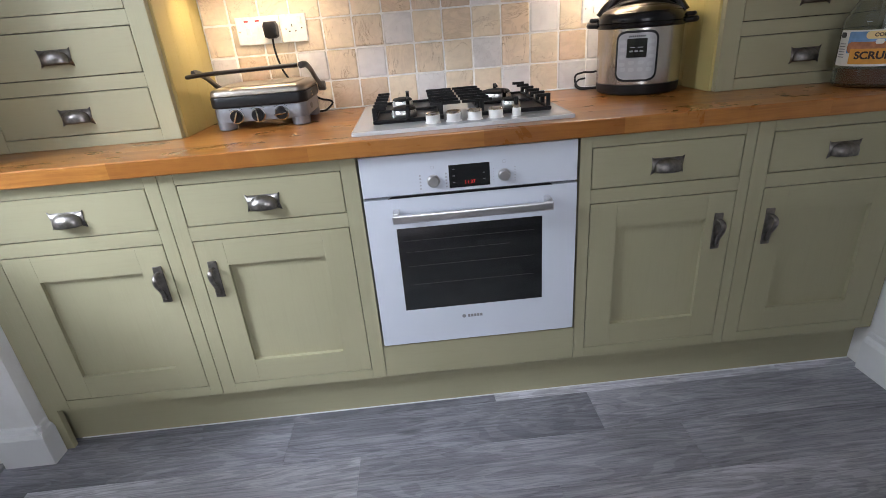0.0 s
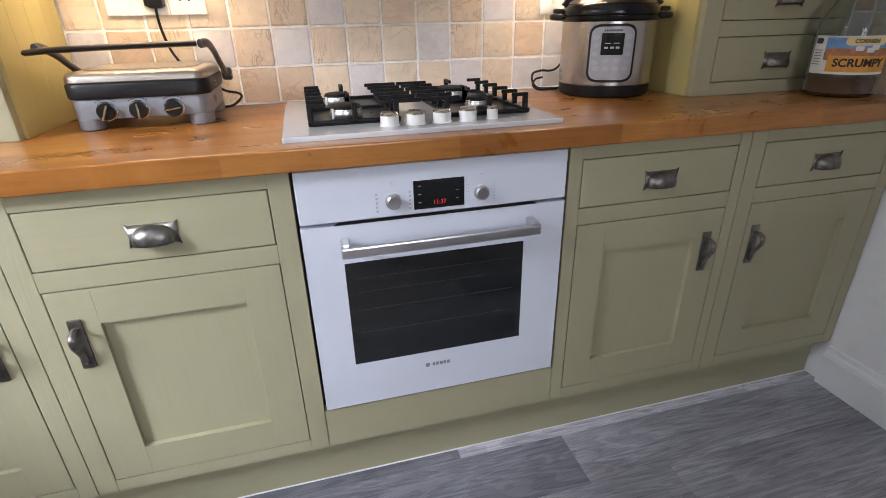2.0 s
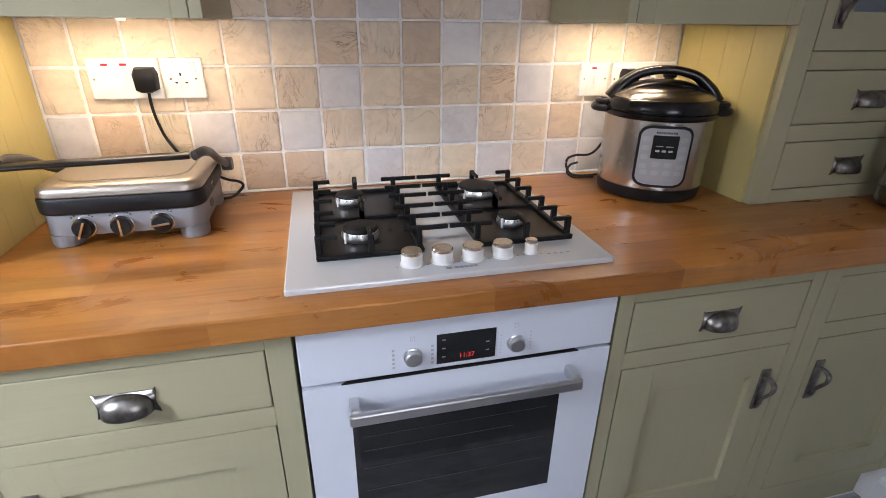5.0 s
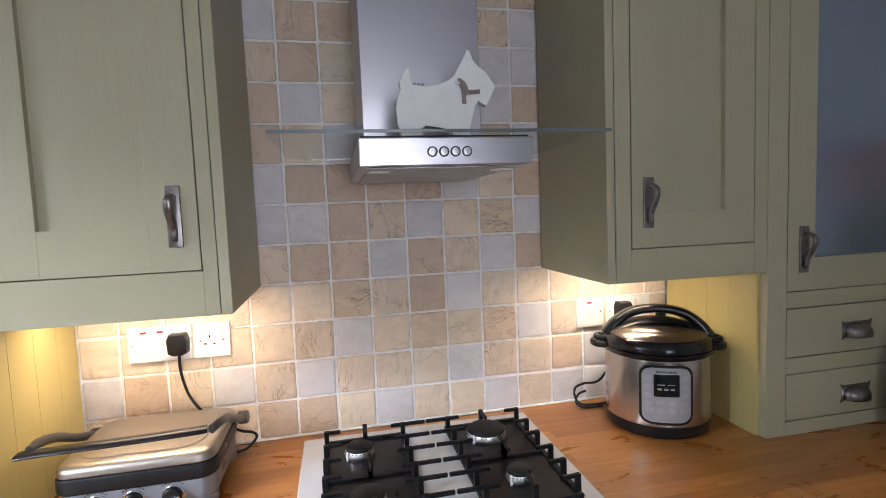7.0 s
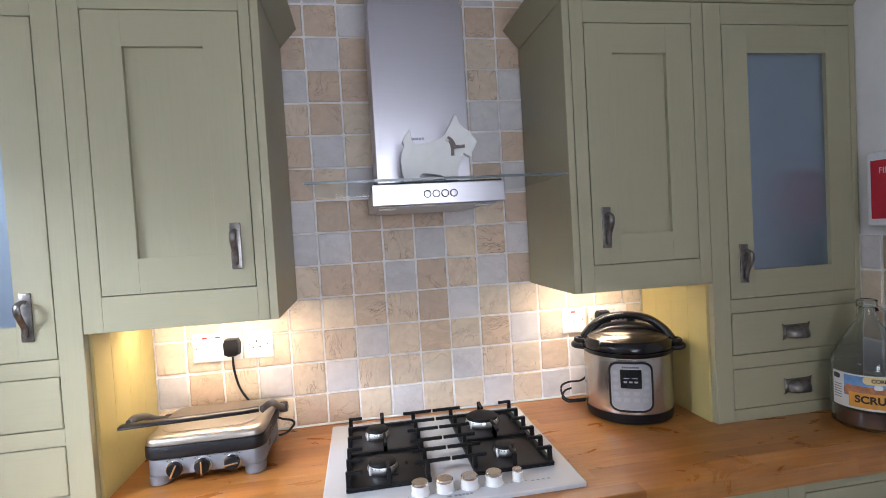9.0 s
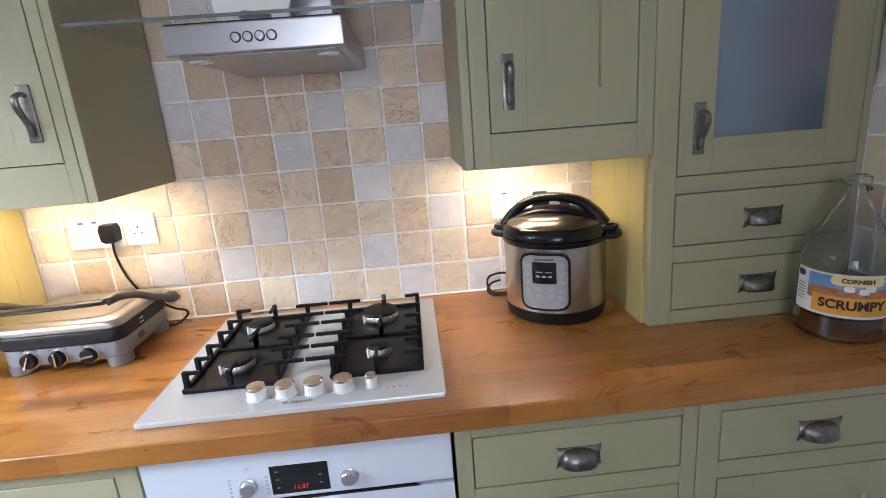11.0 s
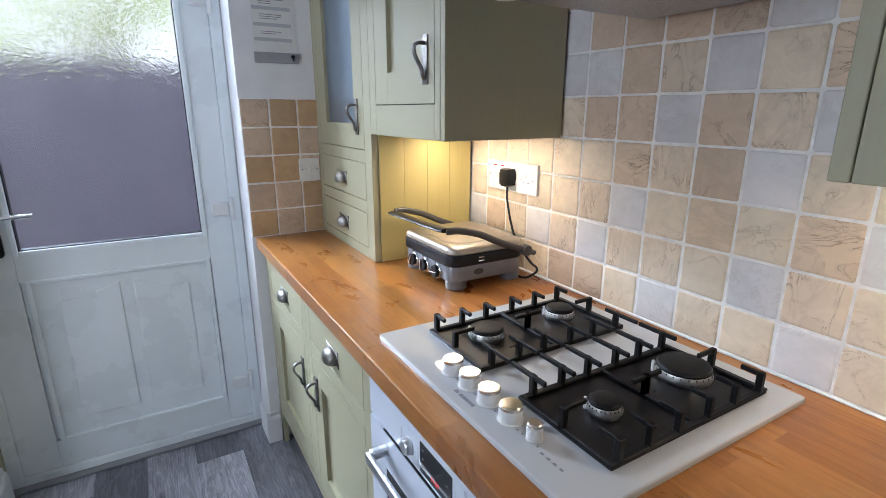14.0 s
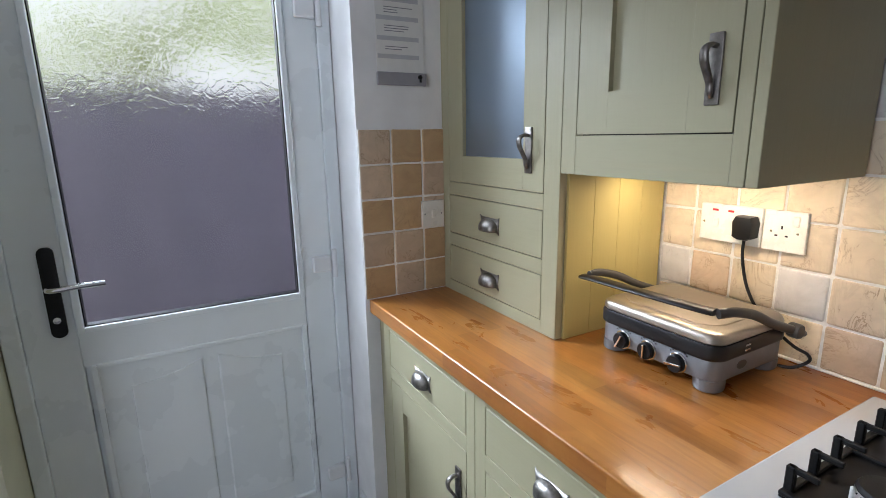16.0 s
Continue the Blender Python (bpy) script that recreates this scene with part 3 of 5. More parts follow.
tower_unit(-1.083, -0.535, -1.040, -0.590, -0.648, "sage green dresser cabinet with glazed door and two drawers")
tower_unit(1.098, 1.597, 1.153, 1.576, 1.200, "sage green dresser cabinet with obscured glass door by the side wall")


def wall_unit(x0, x1, hx0, hx1, hz0, hz1, pull_x, pull_z, panel_rail, label):
    u = thing("wall_cabinet", ((x0 + x1) / 2, 0.43, 1.328), label, "cabinet", "wall cabinets beside the hood")
    zt = 2.118
    # end panel on the side by the hood, with a fine joint to the frame
    if x1 < 0.3:
        ex0, ex1, x1 = x1 - 0.020, x1, x1 - 0.0216
    else:
        ex0, ex1, x0 = x0, x0 + 0.020, x0 + 0.0216
    b = bmesh.new()
    box(b, ex0, ex1, WFRONT, 0.606, 1.328, zt, 0.0012, 1)
    part("end_panel", b, M_green, u)
    face_frame(u, x0, x1, WFRONT, 1.328, zt, [(hx0, hx1, hz0, hz1)])
    carcass(u, x0, x1, WFRONT + 0.022, 0.606, 1.328, zt, 0.018)
    shaker_door(u, hx0, hx1, WFRONT, hz0, hz1, panel_rail, pull_x, pull_z)
    return u


wall_unit(-0.5335, -0.095, -0.490, -0.142, 1.412, 2.078, -0.183, 1.514, 0.083, "sage green shaker wall cabinet above the grill")
wall_unit(0.680, 1.0965, 0.739, 1.061, 1.402, 2.060, 0.781, 1.505, 0.079, "sage green shaker wall cabinet above the pressure cooker")


def cornice(name, x0, x1, free):
    """Flared crown board on a cupboard's front and on its free end."""
    u = thing(name, ((x0 + x1) / 2, 0.4, 2.118), "sage green flared cornice on top of the cabinets", "cornice", "cornices")
    z0, z1, d, t = 2.1185, 2.180, 0.052, 0.018
    yb, yf = 0.606, WFRONT
    b = bmesh.new()
    fx = x1 if free > 0 else x0
    wx = x0 if free > 0 else x1
    s = free
    def ring(z, o):
        return [(wx, yf - o, z), (fx + s * o, yf - o, z), (fx + s * o, yb, z)]
    outer0, outer1 = ring(z0 + 0.0022, 0.0), ring(z1, d)
    inner0, inner1 = ring(z0 + 0.0022, -t), ring(z1, d - t * 1.6)
    rows = [[b.verts.new(p) for p in r] for r in (outer0, outer1, inner1, inner0)]
    for i in range(4):
        a, c = rows[i], rows[(i + 1) % 4]
        for k in range(2):
            b.faces.new((a[k], a[k + 1], c[k + 1], c[k]))
    b.faces.new([r[0] for r in rows])
    b.faces.new([r[2] for r in rows][::-1])
    part("crown_board", b, M_green_h, u)
    b = bmesh.new()
    xs = sorted((wx, fx - s * 0.019))
    box(b, xs[0], xs[1], yf + 0.02, yb, z0, z0 + 0.012)
    part("top_board", b, M_green_h, u)


cornice("cornice", -1.083, -0.095, 1)
cornice("cornice", 0.680, 1.597, -1)


# ---- glass ----
def clear_glass(name, color, rough=0.0, ior=1.45):
    m, nt, b = material(name)
    b.inputs["Base Color"].default_value = (*color, 1)
    b.inputs["Roughness"].default_value = rough
    b.inputs["Transmission Weight"].default_value = 1.0
    b.inputs["IOR"].default_value = ior
    return m


M_clear = clear_glass("clear_glass", (0.93, 0.97, 0.96))


def door_glass():
    """Obscured glass pressed with small curls."""
    m, nt, b = material("patterned_door_glass")
    b.inputs["Base Color"].default_value = (0.985, 0.99, 0.99, 1)
    b.inputs["Roughness"].default_value = 0.26
    b.inputs["Transmission Weight"].default_value = 1.0
    b.inputs["IOR"].default_value = 1.3
    v = coords(nt)
    warp = node(nt, "TexNoise", Scale=22.0, Detail=2.0)
    nt.links.new(v, warp.inputs["Vector"])
    add = nt.nodes.new("ShaderNodeVectorMath")
    add.operation = "MULTIPLY_ADD"
    nt.links.new(warp.outputs[1], add.inputs[0])
    add.inputs[1].default_value = (0.05, 0.05, 0.05)
    nt.links.new(v, add.inputs[2])
    vo = node(nt, "TexVoronoi", Scale=40.0)
    vo.feature = "DISTANCE_TO_EDGE"
    nt.links.new(add.outputs[0], vo.inputs["Vector"])
    h = ramp(nt, vo.outputs["Distance"], [(0.0, (1, 1, 1)), (0.1, (0.35, 0.35, 0.35)), (0.3, (0, 0, 0))])
    bumped(nt, b, h, 0.30, 0.0025)
    return m


M_doorglass = door_glass()


def thin_glass():
    """Thin clear sheet: lets light straight through, with a little gloss."""
    m, nt, b = material("thin_clear_sheet")
    tr = node(nt, "BsdfTransparent", Color=(0.93, 0.95, 0.95, 1))
    gl = node(nt, "BsdfGlossy", Roughness=0.03)
    mx = nt.nodes.new("ShaderNodeMixShader")
    mx.inputs[0].default_value = 0.05
    nt.links.new(tr.outputs[0], mx.inputs[1])
    nt.links.new(gl.outputs[0], mx.inputs[2])
    nt.links.new(mx.outputs[0], nt.nodes["Material Output"].inputs[0])
    return m


M_canopy = thin_glass()

# ---- back door ----
door1 = thing("door_1", (DOOR_X, -0.5, 0.0), "white half-glazed plastic back door, closed", "door", kind="structure")


def rect_frame(name, x0, x1, y0, y1, z0, z1, w, mat, parent, bevel=0.004, bottom=True, label=""):
    """Upright frame in the yz plane, as side posts and cross rails."""
    pieces = [(y0, y0 + w, z0, z1), (y1 - w, y1, z0, z1), (y0 + w, y1 - w, z1 - w, z1)]
    if bottom:
        pieces.append((y0 + w, y1 - w, z0, z0 + w))
    for a, c, lo, hi in pieces:
        b = bmesh.new()
        box(b, x0, x1, a, c, lo, hi, bevel, 2)
        part(name, b, mat, parent, label)


rect_frame("door_frame", -1.345, -1.262, DY0 + 0.002, DY1 - 0.002, 0.0, 2.098, 0.042, M_upvc, door1)
ly0, ly1, lz0, lz1 = -0.921, -0.084, 0.044, 2.054
gy0, gy1, gz0, gz1 = -0.790, -0.194, 0.915, 1.930
py0, py1, pz0, pz1 = -0.776, -0.196, 0.160, 0.803
for a, c, lo, hi in ((ly0, gy0 - 0.012, lz0, lz1), (gy1 + 0.012, ly1, lz0, lz1)):
    b = bmesh.new()
    box(b, -1.335, DOOR_X, a, c, lo, hi, 0.004)
    part("door_stile", b, M_upvc, door1)
for lo, hi in ((lz0, pz0 - 0.002), (pz1 + 0.002, gz0 - 0.012), (gz1 + 0.012, lz1)):
    b = bmesh.new()
    box(b, -1.335, DOOR_X - 0.0004, gy0 - 0.012, gy1 + 0.012, lo, hi, 0.002)
    part("door_rail", b, M_upvc, door1)
b = bmesh.new()
for a, c, lo, hi in ((gy0 - 0.012, gy0 + 0.006, gz0 - 0.012, gz1 + 0.012), (gy1 - 0.006, gy1 + 0.012, gz0 - 0.012, gz1 + 0.012), (gy0 + 0.006, gy1 - 0.006, gz0 - 0.012, gz0 + 0.006), (gy0 + 0.006, gy1 - 0.006, gz1 - 0.006, gz1 + 0.012)):
    box(b, DOOR_X - 0.001, DOOR_X + 0.007, a, c, lo, hi, 0.003)
part("glazing_bead", b, M_upvc, door1)
b = bmesh.new()
box(b, -1.308, -1.302, gy0 - 0.004, gy1 + 0.004, gz0 - 0.004, gz1 + 0.004)
pane = part("pane", b, M_doorglass, door1, "obscured glass pressed with small curls")
for a, c, lo, hi in ((gy0 + 0.0062, gy0 + 0.0095, gz0 + 0.0062, gz1 - 0.0062), (gy1 - 0.0095, gy1 - 0.0062, gz0 + 0.0062, gz1 - 0.0062), (gy0 + 0.0095, gy1 - 0.0095, gz0 + 0.0062, gz0 + 0.0095)):
    b = bmesh.new()
    box(b, -1.3015, DOOR_X - 0.002, a, c, lo, hi)
    part("gasket", b, M_black, door1, "black rubber glazing gasket")
pane.visible_shadow = False
# moulded lower panel with two raised fields
b = bmesh.new()
box(b, -1.325, DOOR_X - 0.010, gy0 - 0.010, gy1 + 0.010, pz0, pz1)
lower = part("lower_panel", b, M_upvc, door1)
mid = (py0 + py1) / 2
for a, c in ((py0 + 0.075, mid - 0.022), (mid + 0.022, py1 - 0.075)):
    b = bmesh.new()
    n = 10
    arch = [(a, pz0 + 0.07), (c, pz0 + 0.07)]
    sign = 1 if a < mid - 0.1 else -1
    for i in range(n + 1):
        t = i / n
        y = c + (a - c) * t
        s = (y - a) / (c - a)
        s = s if sign > 0 else 1 - s
        arch.append((y, pz1 - 0.085 + 0.045 * s * s))
    slab(b, arch, 0.0055, Matrix.Translation((DOOR_X - 0.0105, 0, 0)) @ Matrix(((0, 0, 1, 0), (1, 0, 0, 0), (0, 1, 0, 0), (0, 0, 0, 1))), 0.005)
    part("raised_field", b, M_upvc, lower)
b = bmesh.new()
for a, c, lo, hi in ((py0 - 0.012, py0 + 0.004, pz0 - 0.004, pz1 + 0.004), (py1 - 0.004, py1 + 0.012, pz0 - 0.004, pz1 + 0.004), (py0 + 0.004, py1 - 0.004, pz0 - 0.006, pz0 + 0.008), (py0 + 0.004, py1 - 0.004, pz1 - 0.008, pz1 + 0.006)):
    box(b, DOOR_X - 0.011, DOOR_X + 0.0035, a, c, lo, hi, 0.003)
part("panel_moulding", b, M_upvc, door1)
# lever handle on a long plate
b = bmesh.new()
slab(b, rounded(-0.856, -0.820, 0.905, 1.152, 0.015, 5), 0.009, Matrix.Translation((DOOR_X, 0, 0)) @ Matrix(((0, 0, 1, 0), (1, 0, 0, 0), (0, 1, 0, 0), (0, 0, 0, 1))), 0.003)
hplate = part("handle_plate", b, M_black, door1, "black lever plate", True)
b = bmesh.new()
tube(b, curve_points([(DOOR_X + 0.006, -0.838, 1.046), (DOOR_X + 0.04, -0.838, 1.046), (DOOR_X + 0.052, -0.822, 1.047), (DOOR_X + 0.052, -0.775, 1.050), (DOOR_X + 0.048, -0.715, 1.050)], 6), 0.011, 0.008, 12)
part("lever", b, M_chrome, hplate, "polished chrome lever", True)
b = bmesh.new()
lathe(b, [(0, 0), (0.009, 0), (0.009, 0.014), (0, 0.016)], (DOOR_X, -0.838, 0.955), 16, pose(0, 0, 0, 0, 90, 0))
part("lock_cylinder", b, M_chrome, hplate, "", True)
for hz in (0.225, 1.010, 1.795):
    b = bmesh.new()
    box(b, DOOR_X, DOOR_X + 0.024, -0.152, -0.090, hz - 0.028, hz + 0.026, 0.006)
    hinge = part("hinge", b, M_gloss, door1)
    b = bmesh.new()
    lathe(b, [(0, -0.05), (0.009, -0.05), (0.009, 0.045), (0, 0.045)], (DOOR_X + 0.018, -0.079, hz), 14)
    part("knuckle", b, M_gloss, hinge, "", True)
b = bmesh.new()
box(b, -1.262, -1.225, DY0 + 0.002, DY1 - 0.002, 0.0, 0.012, 0.003)
structure("door_threshold", b, plain("threshold_metal", (0.35, 0.35, 0.36), 0.4, 0.8), "thin metal threshold strip below the door", "threshold")

# ---- assumed window behind the walker, out of view ----
assumed_window1 = thing("assumed_window_1", (0.30, -2.7, WZ0), "white framed window, unseen and assumed, letting in daylight", "window", kind="structure")
for x0, x1, z0, z1 in ((WX0, WX0 + 0.05, WZ0, WZ1), (WX1 - 0.05, WX1, WZ0, WZ1), (WX0 + 0.05, WX1 - 0.05, WZ0, WZ0 + 0.05), (WX0 + 0.05, WX1 - 0.05, WZ1 - 0.05, WZ1)):
    b = bmesh.new()
    box(b, x0, x1, -2.74, -2.68, z0, z1, 0.004)
    part("window_frame", b, M_upvc, assumed_window1)
b = bmesh.new()
box(b, WX0 + 0.048, WX1 - 0.048, -2.715, -2.709, WZ0 + 0.048, WZ1 - 0.048)
pane = part("pane", b, M_clear, assumed_window1)
pane.visible_shadow = False

# ---- outdoors beyond the back door ----
b = bmesh.new()
box(b, -400, 400, -400, 400, -0.3, -0.125)
whole("ground", b, plain("paving", (0.25, 0.24, 0.23), 0.9, vary=0.2, scale=3), "pale paved ground outside the back door", "ground", kind="structure")
M_fence = plain("stained_fence", (0.120, 0.106, 0.142), 0.8, vary=0.2, scale=5)
fence = thing("garden_fence", (-2.62, -0.5, -0.125), "brown stained board fence outside the back door", "fence")
for i in range(34):
    y = -3.0 + i * 0.15
    b = bmesh.new()
    box(b, -2.63 - 0.011 * (i % 2), -2.612 - 0.011 * (i % 2), y, y + 0.165, -0.125, 1.672 + 0.004 * math.sin(i * 2.3), 0.003, 1)
    part("board", b, M_fence, fence)
M_leaf = plain("sunlit_leaves", (0.36, 0.46, 0.13), 0.6, vary=0.35, scale=3)
nt_ = M_leaf.node_tree
thru = node(nt_, "BsdfTranslucent", Color=(0.45, 0.55, 0.10, 1))
leafmix = nt_.nodes.new("ShaderNodeMixShader")
leafmix.inputs[0].default_value = 0.5
nt_.links.new(nt_.nodes["Principled BSDF"].outputs[0], leafmix.inputs[1])
nt_.links.new(thru.outputs[0], leafmix.inputs[2])
nt_.links.new(leafmix.outputs[0], nt_.nodes["Material Output"].inputs[0])
rnd = random.Random(7)
verts, faces = [], []
for i in range(1300):
    y = rnd.uniform(-4.5, 3.5)
    low = 2.22 + 0.24 * math.sin(y * 1.7 + 0.6) + 0.1 * math.sin(y * 5.3 + 1)
    z = low + abs(rnd.gauss(0, 0.55))
    x = rnd.uniform(-7.2, -6.0)
    s = rnd.uniform(0.06, 0.15)
    u = Vector((rnd.uniform(-1, 1), rnd.uniform(-1, 1), rnd.uniform(-1, 1))).normalized()
    w = u.orthogonal().normalized()
    c = Vector((x, y, z))
    k = len(verts)
    verts += [tuple(c - u * s), tuple(c + w * s * 0.5), tuple(c + u * s), tuple(c - w * s * 0.5)]
    faces.append((k, k + 1, k + 2, k + 3))
me = bpy.data.meshes.new("tree_foliage")
me.from_pydata(verts, [], faces)
me.materials.append(M_leaf)
tagged(new("tree_foliage", me), "bright green tree foliage above the fence", "foliage", kind="stuff")

# trunks that carry the foliage
M_bark = plain("grey_brown_bark", (0.16, 0.12, 0.09), 0.9, vary=0.3, scale=12, bump=0.4)
for ty in (-3.1, -0.6, 2.1):
    tree = thing("tree_trunk", (-6.6, ty, -0.125), "grey-brown garden tree trunk behind the fence", "tree", "trees behind the fence")
    b = bmesh.new()
    lathe(b, [(0, 0), (0.12, 0), (0.09, 0.5), (0.075, 1.6), (0.05, 2.7), (0.0, 2.75)], (-6.6, ty, -0.125), 14)
    part("trunk", b, M_bark, tree, "", True)
    for dy, top in ((-0.9, 3.1), (0.8, 3.3), (0.2, 3.8)):
        b = bmesh.new()
        tube(b, curve_points([(-6.6, ty, 1.75), (-6.6, ty + dy * 0.4, 2.3), (-6.55, ty + dy, top)], 5), 0.035, n=8)
        part("limb", b, M_bark, tree, "", True)

# plain glowing panel, added to stand in for bright sky beyond the trees
m_skyglow, nt_, b_ = material("glowing_sky_panel")
b_.inputs["Base Color"].default_value = (0.9, 0.93, 0.95, 1)
b_.inputs["Emission Color"].default_value = (0.95, 1.0, 1.0, 1)
b_.inputs["Emission Strength"].default_value = 0.85
b = bmesh.new()
box(b, -10.1, -10.0, -12.0, 10.0, -0.12, 9.0)
whole("backdrop", b, m_skyglow, "plain glowing panel standing in for bright sky beyond the trees", "sky", kind="structure")

# ---- under-cupboard lamps ----
m_diff, nt_, b_ = material("lamp_diffuser")
b_.inputs["Emission Color"].default_value = (1.0, 0.8, 0.5, 1)
b_.inputs["Emission Strength"].default_value = 4.0
u = thing("under_cabinet_light", (-0.285, 0.50, 1.3459), "small white lit lamp under the wall cabinet", "lamp")
b = bmesh.new()
box(b, -0.325, -0.243, 0.470, 0.530, 1.3340, 1.3459, 0.002)
part("housing", b, M_socket, u)
b = bmesh.new()
box(b, -0.323, -0.252, 0.468, 0.528, 1.3300, 1.3339, 0.002)
part("diffuser", b, m_diff, u, "lit warm diffuser")
b = bmesh.new()
box(b, -0.290, -0.278, 0.474, 0.482, 1.3230, 1.3299, 0.0005)
part("pull_switch", b, M_socket, u)
u = thing("under_cabinet_light", (0.82, 0.47, 1.3455), "slim white strip lamp under the wall cabinet", "lamp")
b = bmesh.new()
box(b, 0.695, 0.945, 0.455, 0.485, 1.3395, 1.3459, 0.001)
part("housing", b, M_socket, u)
b = bmesh.new()
box(b, 0.703, 0.937, 0.459, 0.481, 1.3375, 1.3394, 0.0005)
part("diffuser", b, m_diff, u, "lit warm diffuser")

M_silver = brushed("satin_silver", (0.66, 0.66, 0.67), 0, 0.3)

# ---- oven ----
oven = thing("built_in_oven", (0.298, 0.2, 0.272), "white built-in electric oven with dark glass window", "oven")
b = bmesh.new()
box(b, 0.003, 0.592, 0.024, 0.55, 0.274, 0.868)
part("body", b, M_black, oven)
b = bmesh.new()
box(b, 0.003, 0.592, -0.004, 0.022, 0.755, 0.867, 0.003)
fascia = part("fascia", b, M_ovenwhite, oven)
b = bmesh.new()
for x0, x1, z0, z1 in ((0.003, 0.083, 0.278, 0.748), (0.495, 0.592, 0.278, 0.748), (0.083, 0.495, 0.278, 0.396), (0.083, 0.495, 0.660, 0.748)):
    box(b, x0, x1, -0.004, 0.020, z0, z1)
bmesh.ops.remove_doubles(b, verts=b.verts, dist=0.0001)
door = part("door", b, M_ovenwhite, oven)
b = bmesh.new()
box(b, 0.0831, 0.4949, -0.0035, 0.016, 0.3961, 0.6599)
part("window", b, M_ovenglass, door, "dark oven window")
b = bmesh.new()
slab(b, [(0.07, 0.7485), (0.525, 0.7485), (0.515, 0.7535), (0.08, 0.7535)], 0.004, pose(0, -0.0005, 0, 90, 0, 0))
part("vent_slot", b, M_black, oven)
b = bmesh.new()
box(b, 0.078, 0.517, -0.050, -0.038, 0.690, 0.714, 0.004)
handle = part("handle", b, M_silver, door, "brushed metal bar handle")
for hx in (0.080, 0.497):
    b = bmesh.new()
    box(b, hx, hx + 0.018, -0.042, -0.003, 0.700, 0.720, 0.004)
    part("handle_foot", b, M_silver, door)
b = bmesh.new()
for sx0, sx1, sz in ((0.10, 0.47, 0.620), (0.10, 0.40, 0.585), (0.10, 0.47, 0.540), (0.10, 0.47, 0.480)):
    box(b, sx0, sx1, -0.0042, -0.0036, sz, sz + 0.0012)
part("shelf_trace", b, plain("faint_rack", (0.03, 0.03, 0.03), 0.3), door, "faint rack lines behind the glass")
b = bmesh.new()
box(b, 0.240, 0.351, -0.0055, -0.003, 0.765, 0.828, 0.001)
disp = part("display", b, M_ovenglass, fascia, "black clock display")
m_red, nt_, b_ = material("red_digits")
b_.inputs["Base Color"].default_value = (0.4, 0.01, 0.01, 1)
b_.inputs["Emission Color"].default_value = (1.0, 0.05, 0.04, 1)
b_.inputs["Emission Strength"].default_value = 0.55
lettering("digits", "11:37", 0.0135, m_red, Matrix.Translation((0.296, -0.0058, 0.778)) @ pose(0, 0, 0, 90, 0, 0), disp)
for x, z in ((0.250, 0.815), (0.250, 0.797), (0.250, 0.779), (0.332, 0.800), (0.332, 0.782)):
    b = bmesh.new()
    box(b, x, x + 0.006, -0.0060, -0.0054, z, z + 0.0022)
    part("display_mark", b, M_print, disp)
for kx in (0.197, 0.390):
    b = bmesh.new()
    lathe(b, [(0.0, 0.0), (0.0175, 0.0), (0.0175, 0.003), (0.0155, 0.004), (0.015, 0.012), (0.013, 0.014), (0.0, 0.0142)], (kx, -0.004, 0.789), 28, pose(0, 0, 0, 90, 0, 0))
    part("knob", b, M_silver, fascia, "brushed metal knob", True)
    b = bmesh.new()
    if kx < 0.3:
        for dx in (-0.037, 0.033):
            for i in range(5):
                box(b, kx + dx, kx + dx + 0.0045, -0.0047, -0.0041, 0.768 + i * 0.009, 0.7725 + i * 0.009)
    else:
        for i in range(6):
            for dx, w in ((0.028, 0.003), (-0.030, 0.0022)):
                box(b, kx + dx, kx + dx + w, -0.0047, -0.0041, 0.770 + i * 0.0075, 0.7718 + i * 0.0075)
    box(b, kx - 0.004, kx + 0.004, -0.0047, -0.0041, 0.822, 0.8225)
    box(b, kx - 0.004, kx + 0.004, -0.0047, -0.0041, 0.830, 0.8305)
    box(b, kx - 0.004, kx - 0.0035, -0.0047, -0.0041, 0.822, 0.830)
    box(b, kx + 0.0035, kx + 0.004, -0.0047, -0.0041, 0.822, 0.830)
    part("dial_marks", b, plain("faint_grey_print", (0.42, 0.43, 0.47), 0.6), fascia)
b = bmesh.new()
lathe(b, [(0.0, 0), (0.006, 0), (0.006, 0.0006), (0, 0.0006)], (0.256, -0.0040, 0.358), 16, pose(0, 0, 0, 90, 0, 0))
for i in range(5):
    box(b, 0.268 + i * 0.0092, 0.275 + i * 0.0092, -0.0047, -0.0041, 0.3535, 0.3625)
part("maker_mark", b, M_print, door)

